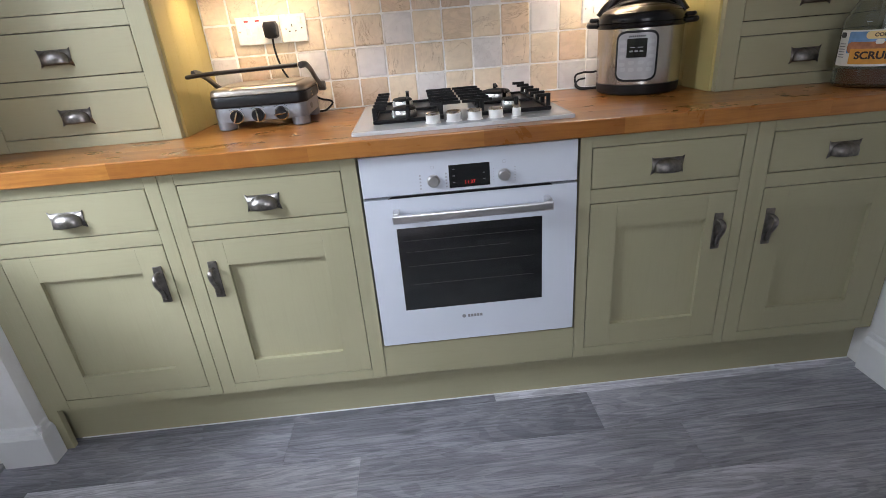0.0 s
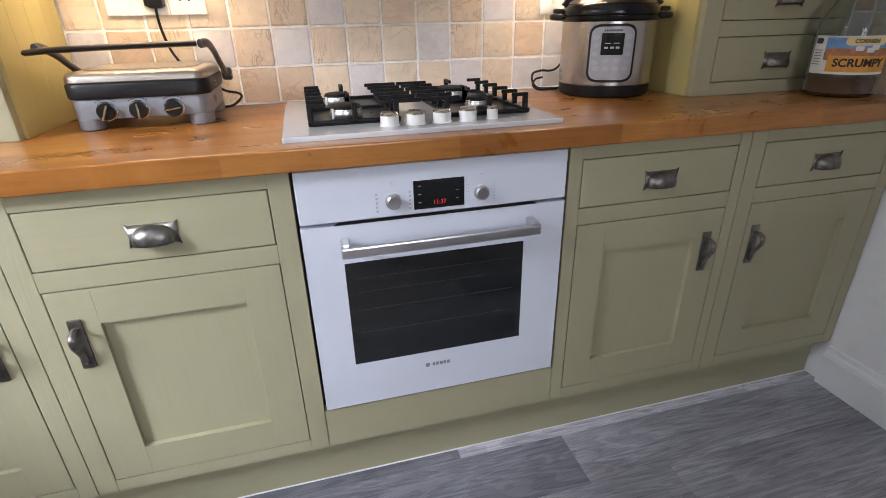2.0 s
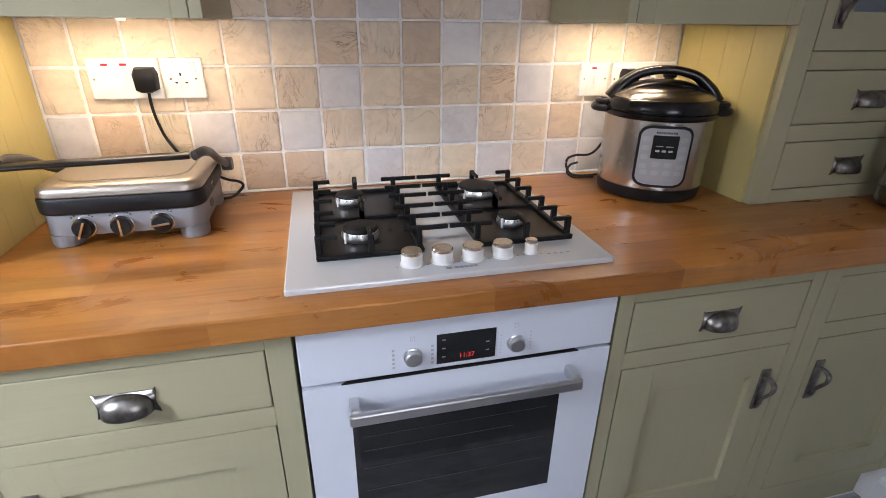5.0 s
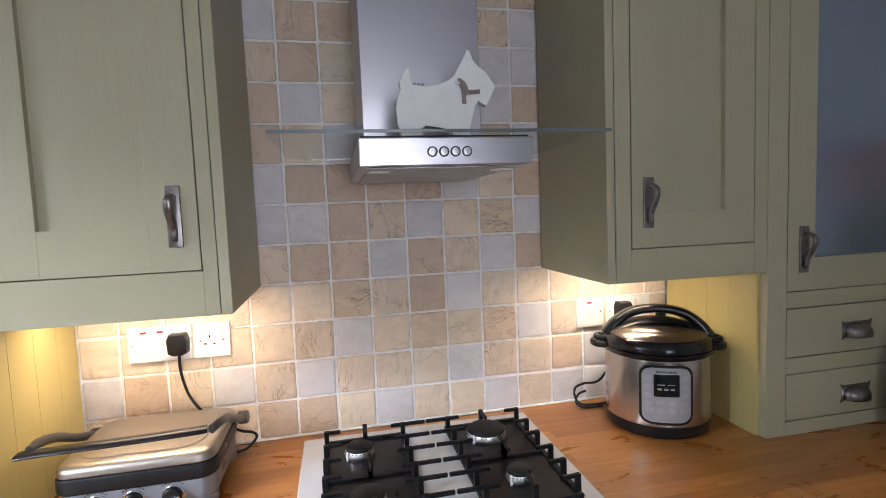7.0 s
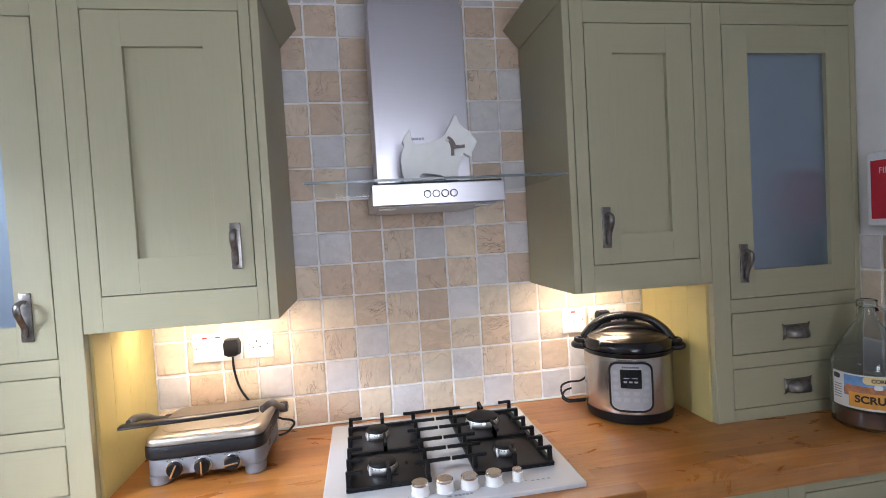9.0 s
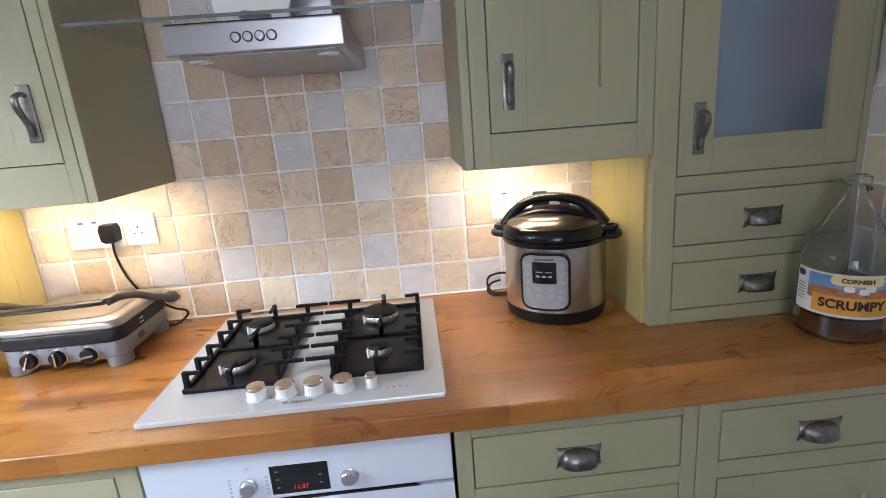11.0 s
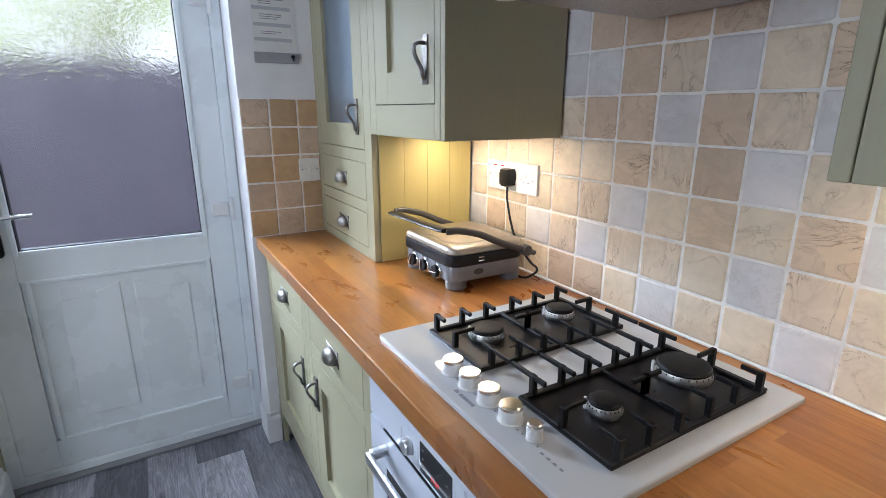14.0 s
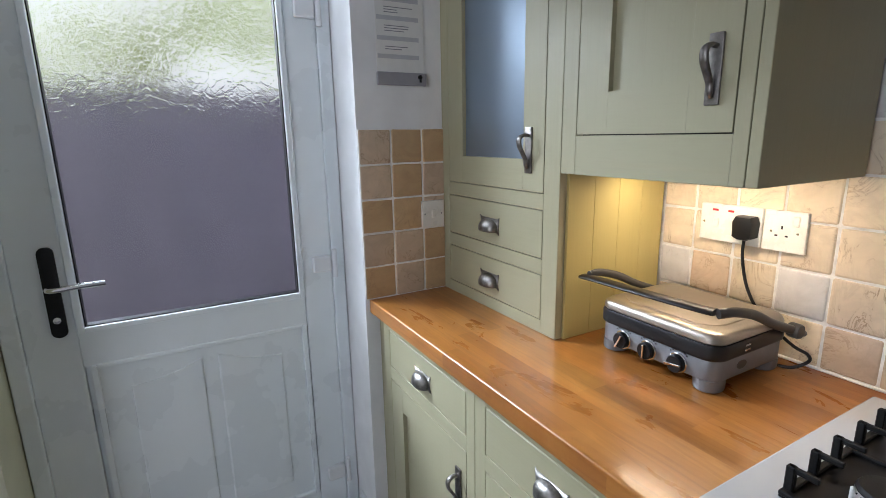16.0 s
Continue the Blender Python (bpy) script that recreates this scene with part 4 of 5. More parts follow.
# ---- gas hob ----
# bright knob metal; warm reflected light is put into its base colour
M_capmetal = brushed("satin_metal_warm_reflection", (0.74, 0.68, 0.60), 0, 0.22)
M_burner = plain("burner_alloy", (0.86, 0.85, 0.83), 0.36, 1.0, 0.06)
hob = thing("gas_hob", (0.29, 0.29, TOP), "white glass gas hob with black pan supports", "hob")
b = bmesh.new()
slab(b, rounded(-0.008, 0.592, 0.027, 0.556, 0.006, 3), 0.010, Matrix.Translation((0, 0, TOP + 0.0005)), 0.003)
part("glass_plate", b, M_hobwhite, hob)
HZ = TOP + 0.0108
for side, (x0, x1) in (("l", (0.046, 0.246)), ("r", (0.352, 0.552))):
    b = bmesh.new()
    box(b, x0, x1, 0.122, 0.508, HZ, HZ + 0.004, 0.002, 1)
    tray = part("burner_tray", b, M_enamel, hob, "black enamel tray")
    b = bmesh.new()
    r = 0.0056
    zb, zt = HZ + 0.0036, HZ + 0.044
    for y in (0.128, 0.315, 0.502):
        box(b, x0, x1, y - r, y + r, HZ + 0.0035, HZ + 0.0105, 0.0015, 1)
    for x in (x0 + r, x1 - r):
        box(b, x - r, x + r, 0.1325, 0.4975, HZ + 0.0037, HZ + 0.0103, 0.0015, 1)
    outer, inner = (x0 + r, x1 - r) if side == "l" else (x1 - r, x0 + r)
    s = 1 if side == "l" else -1
    for y in (0.140, 0.205, 0.270, 0.345, 0.415, 0.488):
        box(b, outer - r, outer + r, y - r, y + r, zb, zt, 0.0015, 1)
        xs = sorted((outer - s * r, outer + s * 0.034))
        box(b, xs[0], xs[1], y - 0.0035, y + 0.0035, zt - 0.0085, zt, 0.0012, 1)
    for y in (0.150, 0.215, 0.278, 0.350, 0.415, 0.485):
        box(b, inner - r, inner + r, y - r, y + r, zb, zt, 0.0015, 1)
        xs = sorted((inner - s * 0.030, inner + s * 0.0565))
        box(b, xs[0], xs[1], y - 0.0035, y + 0.0035, zt - 0.0085, zt, 0.0012, 1)
    cx = (x0 + x1) / 2
    for y, dy in ((0.128, 0.045), (0.502, -0.045), (0.315, 0.036), (0.315, -0.036)):
        box(b, cx - r, cx + r, y - r, y + r, zb, zt, 0.0015, 1)
        ys = sorted((y, y + dy))
        box(b, cx - 0.0035, cx + 0.0035, ys[0], ys[1], zt - 0.0085, zt, 0.0012, 1)
    part("pan_support", b, M_iron, hob, "black cast iron pan support")
for bx, by, br in ((0.128, 0.425, 0.031), (0.134, 0.214, 0.034), (0.444, 0.430, 0.046), (0.452, 0.218, 0.025)):
    b = bmesh.new()
    lathe(b, [(0, 0), (br + 0.001, 0), (br + 0.004, 0.006), (br + 0.0045, 0.0085), (br + 0.001, 0.0185), (0, 0.0188)], (bx, by, HZ + 0.004), 36)
    burner = part("burner", b, M_burner, hob, "bright burner ring", True)
    for i in range(24):
        a = 2 * math.pi * i / 24
        b = bmesh.new()
        box(b, -0.0006, 0.0010, -0.0009, 0.0009, 0.0010, 0.0030)
        b.transform(Matrix.Translation((bx + math.cos(a) * (br + 0.002), by + math.sin(a) * (br + 0.002), HZ + 0.0176)) @ pose(0, 0, 0, 0, 0, math.degrees(a)))
        part("flame_slot", b, M_black, burner)
    b = bmesh.new()
    lathe(b, [(0, 0), (br + 0.001, 0), (br + 0.0015, 0.003), (br - 0.002, 0.0075), (br - 0.012, 0.0098), (0, 0.0102)], (bx, by, HZ + 0.0226), 32)
    part("burner_cap", b, M_iron, burner, "black enamel cap", True)
    b = bmesh.new()
    lathe(b, [(0, 0), (0.0028, 0), (0.0028, 0.020), (0.0012, 0.0215), (0, 0.0215)], (bx - br * 0.8 - 0.004, by - br * 0.6 - 0.003, HZ + 0.004), 10)
    part("igniter", b, M_knobwhite, burner, "white ceramic igniter", True)
for kx, kr in ((0.213, 0.0195), (0.270, 0.0195), (0.328, 0.0195), (0.386, 0.0195), (0.443, 0.012)):
    ky = 0.081
    b = bmesh.new()
    lathe(b, [(0, 0), (kr * 1.12, 0), (kr * 1.12, 0.0015), (kr, 0.002), (kr, 0.021), (kr - 0.001, 0.022)], (kx, ky, HZ), 28)
    k = part("knob", b, M_knobwhite, hob, "white control knob", True)
    b = bmesh.new()
    lathe(b, [(kr, 0.0), (kr, 0.004), (kr - 0.002, 0.006), (0, 0.0062)], (kx, ky, HZ + 0.022), 28)
    part("knob_cap", b, M_capmetal, k, "bright metal cap, tinted for warm reflected light", True)
    b = bmesh.new()
    for dx in (-0.028, 0.028):
        box(b, kx + dx * kr / 0.0195 - 0.0015, kx + dx * kr / 0.0195 + 0.0015, ky - 0.010, ky - 0.007, HZ, HZ + 0.0004)
    part("knob_marks", b, M_print, k)
b = bmesh.new()
for i in range(5):
    box(b, 0.286 + i * 0.0088, 0.293 + i * 0.0088, 0.047, 0.054, HZ, HZ + 0.0004)
box(b, 0.270, 0.280, 0.047, 0.054, HZ, HZ + 0.0004)
part("maker_mark", b, M_print, hob)
for i in range(4):
    b = bmesh.new()
    box(b, 0.472 + i * 0.013, 0.478 + i * 0.013, 0.066, 0.070, HZ, HZ + 0.0004)
    part("printed_mark", b, M_print, hob)

# ---- cooker hood ----
hood = thing("cooker_hood", (0.305, 0.4, 1.585), "brushed steel chimney cooker hood with glass canopy", "cooker hood")
b = bmesh.new()
box(b, 0.147, 0.465, 0.131, 0.606, 1.586, 1.636, 0.002)
hbody = part("body", b, M_steel_x, hood)
b = bmesh.new()
box(b, 0.169, 0.427, 0.328, 0.606, 1.6465, 2.135, 0.0015, 1)
part("chimney", b, M_steel_z, hood)
b = bmesh.new()
box(b, 0.173, 0.423, 0.332, 0.606, 2.1352, CEIL - 0.001, 0.0015, 1)
part("chimney_sleeve", b, M_steel_z, hood)
b = bmesh.new()
slab(b, [(0.0, 0.108), (0.612, 0.108), (0.612, 0.46), (0.56, 0.53), (0.05, 0.53), (0.0, 0.46)], 0.006, Matrix.Translation((0, 0, 1.640)), 0.001)
part("canopy", b, M_canopy, hood, "clear glass canopy").visible_shadow = False
b = bmesh.new()
box(b, 0.0, 0.612, 0.1062, 0.1079, 1.6402, 1.6458)
part("canopy_edge", b, plain("polished_glass_edge", (0.14, 0.165, 0.165), 0.2), hood, "pale polished glass edge")
b = bmesh.new()
box(b, 0.152, 0.460, 0.14, 0.60, 1.6362, 1.6398)
part("canopy_seat", b, M_black, hood)
b = bmesh.new()
box(b, 0.165, 0.447, 0.15, 0.59, 1.583, 1.5858, 0.001)
part("grease_filter", b, plain("filter_mesh", (0.42, 0.42, 0.43), 0.45, 1.0, 0.3, 300), hood, "grey metal grease filter")
for lx in (0.185, 0.427):
    b = bmesh.new()
    lathe(b, [(0, 0), (0.022, 0), (0.022, 0.003), (0, 0.003)], (lx, 0.20, 1.5795), 24)
    part("lamp_lens", b, M_socket, hood, "small unlit lamp lens", True)
for bx in (0.276, 0.297, 0.318, 0.339):
    b = bmesh.new()
    lathe(b, [(0, 0), (0.0092, 0), (0.0092, 0.002), (0.0078, 0.0022)], (bx, 0.131, 1.610), 24, pose(0, 0, 0, 90, 0, 0))
    ring = part("button_ring", b, M_black, hbody, "", True)
    b = bmesh.new()
    lathe(b, [(0, 0.0), (0.0068, 0), (0.0068, 0.004), (0, 0.0045)], (bx, 0.131, 1.610), 24, pose(0, 0, 0, 90, 0, 0))
    part("button", b, M_steel_x, hbody, "round push button", True)
b = bmesh.new()
for i in range(5):
    box(b, 0.262 + i * 0.0085, 0.269 + i * 0.0085, 0.3272, 0.3279, 1.772, 1.779)
part("maker_mark", b, M_print, hood)

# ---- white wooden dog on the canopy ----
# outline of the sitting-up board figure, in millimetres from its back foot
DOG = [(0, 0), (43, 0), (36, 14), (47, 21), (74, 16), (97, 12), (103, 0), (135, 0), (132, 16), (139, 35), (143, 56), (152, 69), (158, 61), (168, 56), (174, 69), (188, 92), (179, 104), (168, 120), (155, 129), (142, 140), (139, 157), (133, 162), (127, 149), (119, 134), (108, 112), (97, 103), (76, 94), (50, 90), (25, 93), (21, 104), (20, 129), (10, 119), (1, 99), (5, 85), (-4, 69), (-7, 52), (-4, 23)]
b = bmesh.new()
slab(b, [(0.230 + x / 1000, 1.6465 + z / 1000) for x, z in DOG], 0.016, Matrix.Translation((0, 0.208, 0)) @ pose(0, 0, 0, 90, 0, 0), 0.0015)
M_dog = plain("white_painted_wood", (0.74, 0.74, 0.70), 0.6, vary=0.06, scale=20, bump=0.2)
M_ribbon = plain("taupe_ribbon", (0.22, 0.18, 0.16), 0.8)
board_faces = set(b.faces)
for pts in ([(0.346, 0.190, 1.748), (0.352, 0.188, 1.730), (0.353, 0.188, 1.706)], [(0.347, 0.190, 1.746), (0.356, 0.187, 1.728), (0.384, 0.188, 1.729)], [(0.343, 0.190, 1.752), (0.352, 0.184, 1.742), (0.360, 0.186, 1.722)]):
    tube(b, curve_points(pts, 4), 0.0042, 0.0015, 6, flat=(1, 0, 0.2))
for f in b.faces:
    f.material_index = 0 if f in board_faces else 1
lathe(b, [(0, 0), (0.005, 0), (0.0045, 0.003), (0, 0.0035)], (0.342, 0.191, 1.746), 12, pose(0, 0, 0, 90, 0, 0))
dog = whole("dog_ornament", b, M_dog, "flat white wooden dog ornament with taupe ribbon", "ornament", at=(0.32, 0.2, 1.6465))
dog.data.materials.append(M_ribbon)

# ---- contact grill ----
grill = thing("contact_grill", (-0.312, 0.44, TOP), "silver contact grill with black handle and three dials", "grill")
M_armgrey = plain("dark_grey_plastic", (0.055, 0.053, 0.052), 0.38)
M_lidsteel = brushed("warm_brushed_lid", (0.43, 0.385, 0.33), 0, 0.42)
M_potblack = plain("glossy_black_plastic", (0.007, 0.007, 0.008), 0.2, vary=0.2, spec=0.4)
GX0, GX1, GY0, GY1 = -0.455, -0.168, 0.312, 0.560


def loft(b, x0, x1, y0, y1, corner, rings):
    """A rounded box from (inset, height) rings, closed above and below."""
    rows = []
    for inset, z in rings:
        r = max(0.004, corner - inset)
        rows.append([b.verts.new((x, y, TOP + z)) for x, y in rounded(x0 + inset, x1 - inset, y0 + inset, y1 - inset, r, 7)])
    n = len(rows[0])
    for lo, hi in zip(rows, rows[1:]):
        for i in range(n):
            b.faces.new((lo[i], lo[(i + 1) % n], hi[(i + 1) % n], hi[i]))
    b.faces.new(rows[0][::-1])
    b.faces.new(rows[-1])
    return b


gbody = part("base", loft(bmesh.new(), GX0, GX1, GY0, GY1, 0.032, [(0.004, 0.0245), (0.001, 0.026), (0.0, 0.030), (0.0, 0.064), (0.002, 0.0684)]), M_grey, grill, "", True)
for fx in (GX0, GX1 - 0.056):
    for fy in (GY0, GY1 - 0.062):
        part("foot", loft(bmesh.new(), fx, fx + 0.056, fy, fy + 0.062, 0.0275, [(0.006, 0.0005), (0.002, 0.002), (0.0006, 0.006), (0.0, 0.0258)]), M_grey, grill, "", True)
M_seal = plain("matt_black_band", (0.010, 0.010, 0.011), 0.42, vary=0.15, spec=0.3)
part("seal_band", loft(bmesh.new(), GX0 - 0.006, GX1 + 0.006, GY0 - 0.006, GY1 + 0.004, 0.037, [(0.004, 0.0686), (0.001, 0.071), (0.0, 0.075), (0.0, 0.097), (0.002, 0.1008)]), M_seal, grill, "black plastic band", True)
lid = part("lid", loft(bmesh.new(), GX0 - 0.004, GX1 + 0.004, GY0 - 0.004, GY1 + 0.002, 0.036, [(0.003, 0.1010), (0.0, 0.104), (0.0005, 0.112), (0.003, 0.118), (0.009, 0.1225), (0.018, 0.1248), (0.026, 0.1255)]), M_lidsteel, grill, "silver lid", True)
part("lid_plate", loft(bmesh.new(), GX0 + 0.024, GX1 - 0.024, GY0 + 0.022, GY1 - 0.022, 0.05, [(0.0, 0.1256), (0.002, 0.1278), (0.008, 0.1288), (0.02, 0.1292)]), M_lidsteel, lid, "brushed steel lid plate", True)
b = bmesh.new()
tube(b, curve_points([(-0.492, 0.292, 1.086), (-0.44, 0.286, 1.090), (-0.32, 0.284, 1.093), (-0.20, 0.287, 1.095), (-0.168, 0.292, 1.095)], 6), 0.017, 0.0065, 12, flat=(0, 1, 0))
grip = part("handle_grip", b, plain("black_grip", (0.006, 0.006, 0.007), 0.34, spec=0.4), grill, "black bar handle", True)
for hx, ex in ((-0.160, -0.150), (-0.474, -0.476)):
    b = bmesh.new()
    tube(b, curve_points([(hx, 0.290, 1.094), (ex, 0.325, 1.094), (ex, 0.39, 1.076), (ex, 0.46, 1.044), (ex, 0.545, 1.012)], 6), 0.0095, 0.0065, 12, flat=(0, 0.3, 1))
    part("handle_arm", b, M_armgrey, grill, "", True)
    b = bmesh.new()
    lathe(b, [(0, -0.012), (0.014, -0.012), (0.016, -0.008), (0.016, 0.008), (0.014, 0.012), (0, 0.012)], (ex, 0.552, 1.010), 20, pose(0, 0, 0, 0, 90, 0))
    part("hinge_knob", b, M_armgrey, grill, "", True)
    b = bmesh.new()
    tube(b, [(ex, 0.552, 1.010), (ex, 0.582, 0.998)], 0.010, 0.008, 10)
    part("hinge_tail", b, M_armgrey, grill, "", True)
for i, (kx, ang) in enumerate(((-0.383, 25), (-0.317, 0), (-0.245, 82))):
    kz = TOP + 0.042
    b = bmesh.new()
    lathe(b, [(0, 0), (0.0215, 0), (0.0215, 0.003), (0.0198, 0.0045), (0.0188, 0.0045)], (kx, GY0, kz), 28, pose(0, 0, 0, 90, 0, 0))
    bez = part("dial_ring", b, M_chrome, gbody, "chrome dial ring", True)
    b = bmesh.new()
    lathe(b, [(0, 0), (0.0185, 0), (0.0182, 0.010), (0.016, 0.012), (0, 0.0122)], (kx, GY0 - 0.003, kz), 28, pose(0, 0, 0, 90, 0, 0))
    part("dial", b, M_black, gbody, "black dial", True)
    b = bmesh.new()
    box(b, -0.0022, 0.0022, -0.0045, 0.002, -0.019, 0.016, 0.0008, 1)
    b.transform(Matrix.Translation((kx, GY0 - 0.0155, kz)) @ pose(0, 0, 0, 0, ang, 0))
    part("dial_pointer", b, M_chrome, gbody, "chrome pointer")
    b = bmesh.new()
    for j in range(7):
        a = radians(50 + 80 * j / 6)
        cx, cz = kx + 0.028 * math.cos(a), kz + 0.027 * math.sin(a)
        box(b, cx - 0.0016, cx + 0.0016, GY0 - 0.0008, GY0 + 0.001, cz - 0.0014, cz + 0.0014)
    part("dial_marks", b, M_darkprint, gbody)

b = bmesh.new()
slab(b, [(0.016 * math.cos(radians(a)), 0.009 * math.sin(radians(a))) for a in range(0, 360, 20)], 0.002, Matrix.Translation((GX1 - 0.001, 0.40, TOP + 0.048)) @ pose(0, 0, 0, 90, 0, 90))
part("side_badge", b, M_armgrey, gbody, "dark oval badge")
for i in range(2):
    b = bmesh.new()
    box(b, GX1 + 0.0055, GX1 + 0.0068, 0.396, 0.414, TOP + 0.078 + 0.010 * i, TOP + 0.082 + 0.010 * i, 0.0004, 1)
    part("side_mark", b, M_chrome, gbody)

# ---- pressure cooker ----
PX, PY, PR, FACE = 0.922, 0.420, 0.131, radians(-26)
pot = thing("pressure_cooker", (PX, PY, TOP), "steel electric pressure cooker with black lid", "pressure cooker")


def pot_part(name, profile, mat, parent, label=""):
    b = bmesh.new()
    lathe(b, profile, (PX, PY, TOP), 64)
    return part(name, b, mat, parent, label, True)


pot_part("base_ring", [(0, 0.001), (PR - 0.012, 0.001), (PR - 0.004, 0.006), (PR - 0.001, 0.018), (PR - 0.0005, 0.034), (PR - 0.01, 0.0345)], M_black, pot, "black plastic base ring")
pot_part("steel_body", [(PR - 0.004, 0.0345), (PR, 0.036), (PR, 0.200), (PR - 0.004, 0.2005)], M_pot, pot, "brushed steel body")
pot_part("collar", [(PR - 0.006, 0.2005), (PR + 0.003, 0.201), (PR + 0.005, 0.204), (PR + 0.005, 0.214), (PR - 0.004, 0.215)], M_potblack, pot, "black plastic collar")
M_lid = plain("dark_polished_lid", (0.20, 0.17, 0.137), 0.33, 1.0, 0.08, 6)
pot_lid = pot_part("lid", [(PR - 0.002, 0.2152), (PR + 0.005, 0.2165), (PR + 0.006, 0.222), (PR + 0.003, 0.232), (PR - 0.002, 0.241), (PR - 0.007, 0.2455), (PR - 0.013, 0.2462)], M_potblack, pot, "black plastic lid rim")
pot_part("lid_dome", [(PR - 0.008, 0.2455), (PR - 0.012, 0.2495), (PR - 0.022, 0.2555), (PR - 0.038, 0.2605), (PR - 0.042, 0.2607), (PR - 0.045, 0.2635), (PR - 0.066, 0.2665), (0.03, 0.268), (0, 0.2683)], M_lid, pot_lid, "dark polished steel dome")
tx, ty = math.cos(FACE), math.sin(FACE)
fx, fy = math.sin(FACE), -math.cos(FACE)


def on_pot(u, d, z):
    """A place u along the cooker's width, d towards its front, z above the worktop."""
    return (PX + tx * u + fx * d, PY + ty * u + fy * d, TOP + z)


# arched grip: broad feet on the lid, slimmer over the opening
b = bmesh.new()
pts = curve_points([on_pot(-0.122, 0, 0.236), on_pot(-0.104, 0, 0.266), on_pot(-0.064, 0, 0.296), on_pot(0, 0, 0.307), on_pot(0.064, 0, 0.296), on_pot(0.104, 0, 0.266), on_pot(0.122, 0, 0.236)], 7)
rings = []
for i, p in enumerate(pts):
    d = (pts[min(i + 1, len(pts) - 1)] - pts[max(i - 1, 0)]).normalized()
    side = Vector((fx, fy, 0))
    up = d.cross(side)
    w = abs(2 * i / (len(pts) - 1) - 1)
    rx, ry = 0.020 + 0.011 * w ** 2, 0.0105 + 0.010 * w ** 2
    ring = []
    for k in range(16):
        q = 2 * math.pi * k / 16
        cq, sq = math.cos(q), math.sin(q)
        ring.append(b.verts.new(p + side * rx * math.copysign(abs(cq) ** 0.7, cq) + up * ry * math.copysign(abs(sq) ** 0.7, sq)))
    rings.append(ring)
for r0, r1 in zip(rings, rings[1:]):
    for k in range(16):
        b.faces.new((r0[k], r0[(k + 1) % 16], r1[(k + 1) % 16], r1[k]))
b.faces.new(rings[0][::-1])
b.faces.new(rings[-1])
grip = part("lid_handle", b, M_potblack, pot_lid, "black arched lid handle", True)
b = bmesh.new()
tube(b, curve_points([on_pot(-0.108, 0, 0.252), on_pot(-0.05, 0, 0.273), on_pot(0, 0, 0.277), on_pot(0.05, 0, 0.273), on_pot(0.108, 0, 0.252)], 5), 0.036, 0.007, 12, flat=(fx, fy, 0))
part("handle_base", b, M_black, pot_lid, "", True)
b = bmesh.new()
lathe(b, [(0, 0), (0.014, 0), (0.012, 0.012), (0.017, 0.016), (0.017, 0.024), (0, 0.026)], on_pot(0.02, -0.055, 0.270), 18)
part("steam_valve", b, M_black, pot_lid, "black steam valve", True)
for s in (-1, 1):
    b = bmesh.new()
    tube(b, curve_points([on_pot(s * 0.126, 0.026, 0.211), on_pot(s * 0.154, 0.022, 0.213), on_pot(s * 0.162, 0, 0.213), on_pot(s * 0.154, -0.022, 0.213), on_pot(s * 0.126, -0.026, 0.211)], 6), 0.009, 0.009, 10)
    part("side_handle", b, M_black, pot, "", True)
    b = bmesh.new()
    tube(b, curve_points([on_pot(s * 0.130, 0.018, 0.228), on_pot(s * 0.152, 0.014, 0.229), on_pot(s * 0.152, -0.014, 0.229), on_pot(s * 0.130, -0.018, 0.228)], 5), 0.007, 0.007, 10)
    part("lid_tab", b, M_black, pot_lid, "", True)


POT_CYL = (PX, PY, PR, FACE, TOP + 0.012)


def curved_plate(name, u0, u1, z0, z1, corner, out, thick, mat, parent, label="", cyl=None):
    """A rounded plate laid round an upright cylinder."""
    cx, cy, r, face, base = cyl or POT_CYL
    b = bmesh.new()
    rows = []
    nz, nu = 40, 12
    for i in range(nz + 1):
        z = z0 + (z1 - z0) * i / nz
        e = max(0.0, corner - min(z - z0, z1 - z))
        cut = corner - math.sqrt(max(0.0, corner * corner - e * e)) if e > 0 else 0.0
        row = []
        for j in range(nu + 1):
            u = u0 + cut + (u1 - u0 - 2 * cut) * j / nu
            a = face + u / r
            row.append([b.verts.new((cx + q * math.sin(a), cy - q * math.cos(a), base + z)) for q in (r + out - thick, r + out)])
        rows.append(row)
    for a, c in zip(rows, rows[1:]):
        for j in range(nu):
            b.faces.new((a[j][1], a[j + 1][1], c[j + 1][1], c[j][1]))
        b.faces.new((a[0][0], a[0][1], c[0][1], c[0][0]))
        b.faces.new((a[nu][0], a[nu][1], c[nu][1], c[nu][0]))
    for row in (rows[0], rows[-1]):
        for j in range(nu):
            b.faces.new((row[j][0], row[j][1], row[j + 1][1], row[j + 1][0]))
    return part(name, b, mat, parent, label, True)


M_button = plain("pale_grey_button", (0.41, 0.41, 0.42), 0.45, 0.2, 0.04)
surround = curved_plate("panel_surround", -0.0588, 0.0588, 0.034, 0.182, 0.026, 0.010, 0.011, M_black, pot, "black panel surround", POT_CYL)
cpanel = curved_plate("control_panel", -0.0525, 0.0525, 0.0405, 0.1755, 0.021, 0.0112, 0.002, M_panelgrey, pot, "silver control panel")
curved_plate("screen", -0.027, 0.027, 0.105, 0.160, 0.002, 0.0119, 0.002, M_ovenglass, cpanel, "black display screen")
for i in range(4):
    z = 0.150 - i * 0.0215
    for u in (-0.0395, 0.0395):
        curved_plate("button", u - 0.008, u + 0.008, z - 0.006, z + 0.006, 0.005, 0.0117, 0.001, M_button, cpanel)
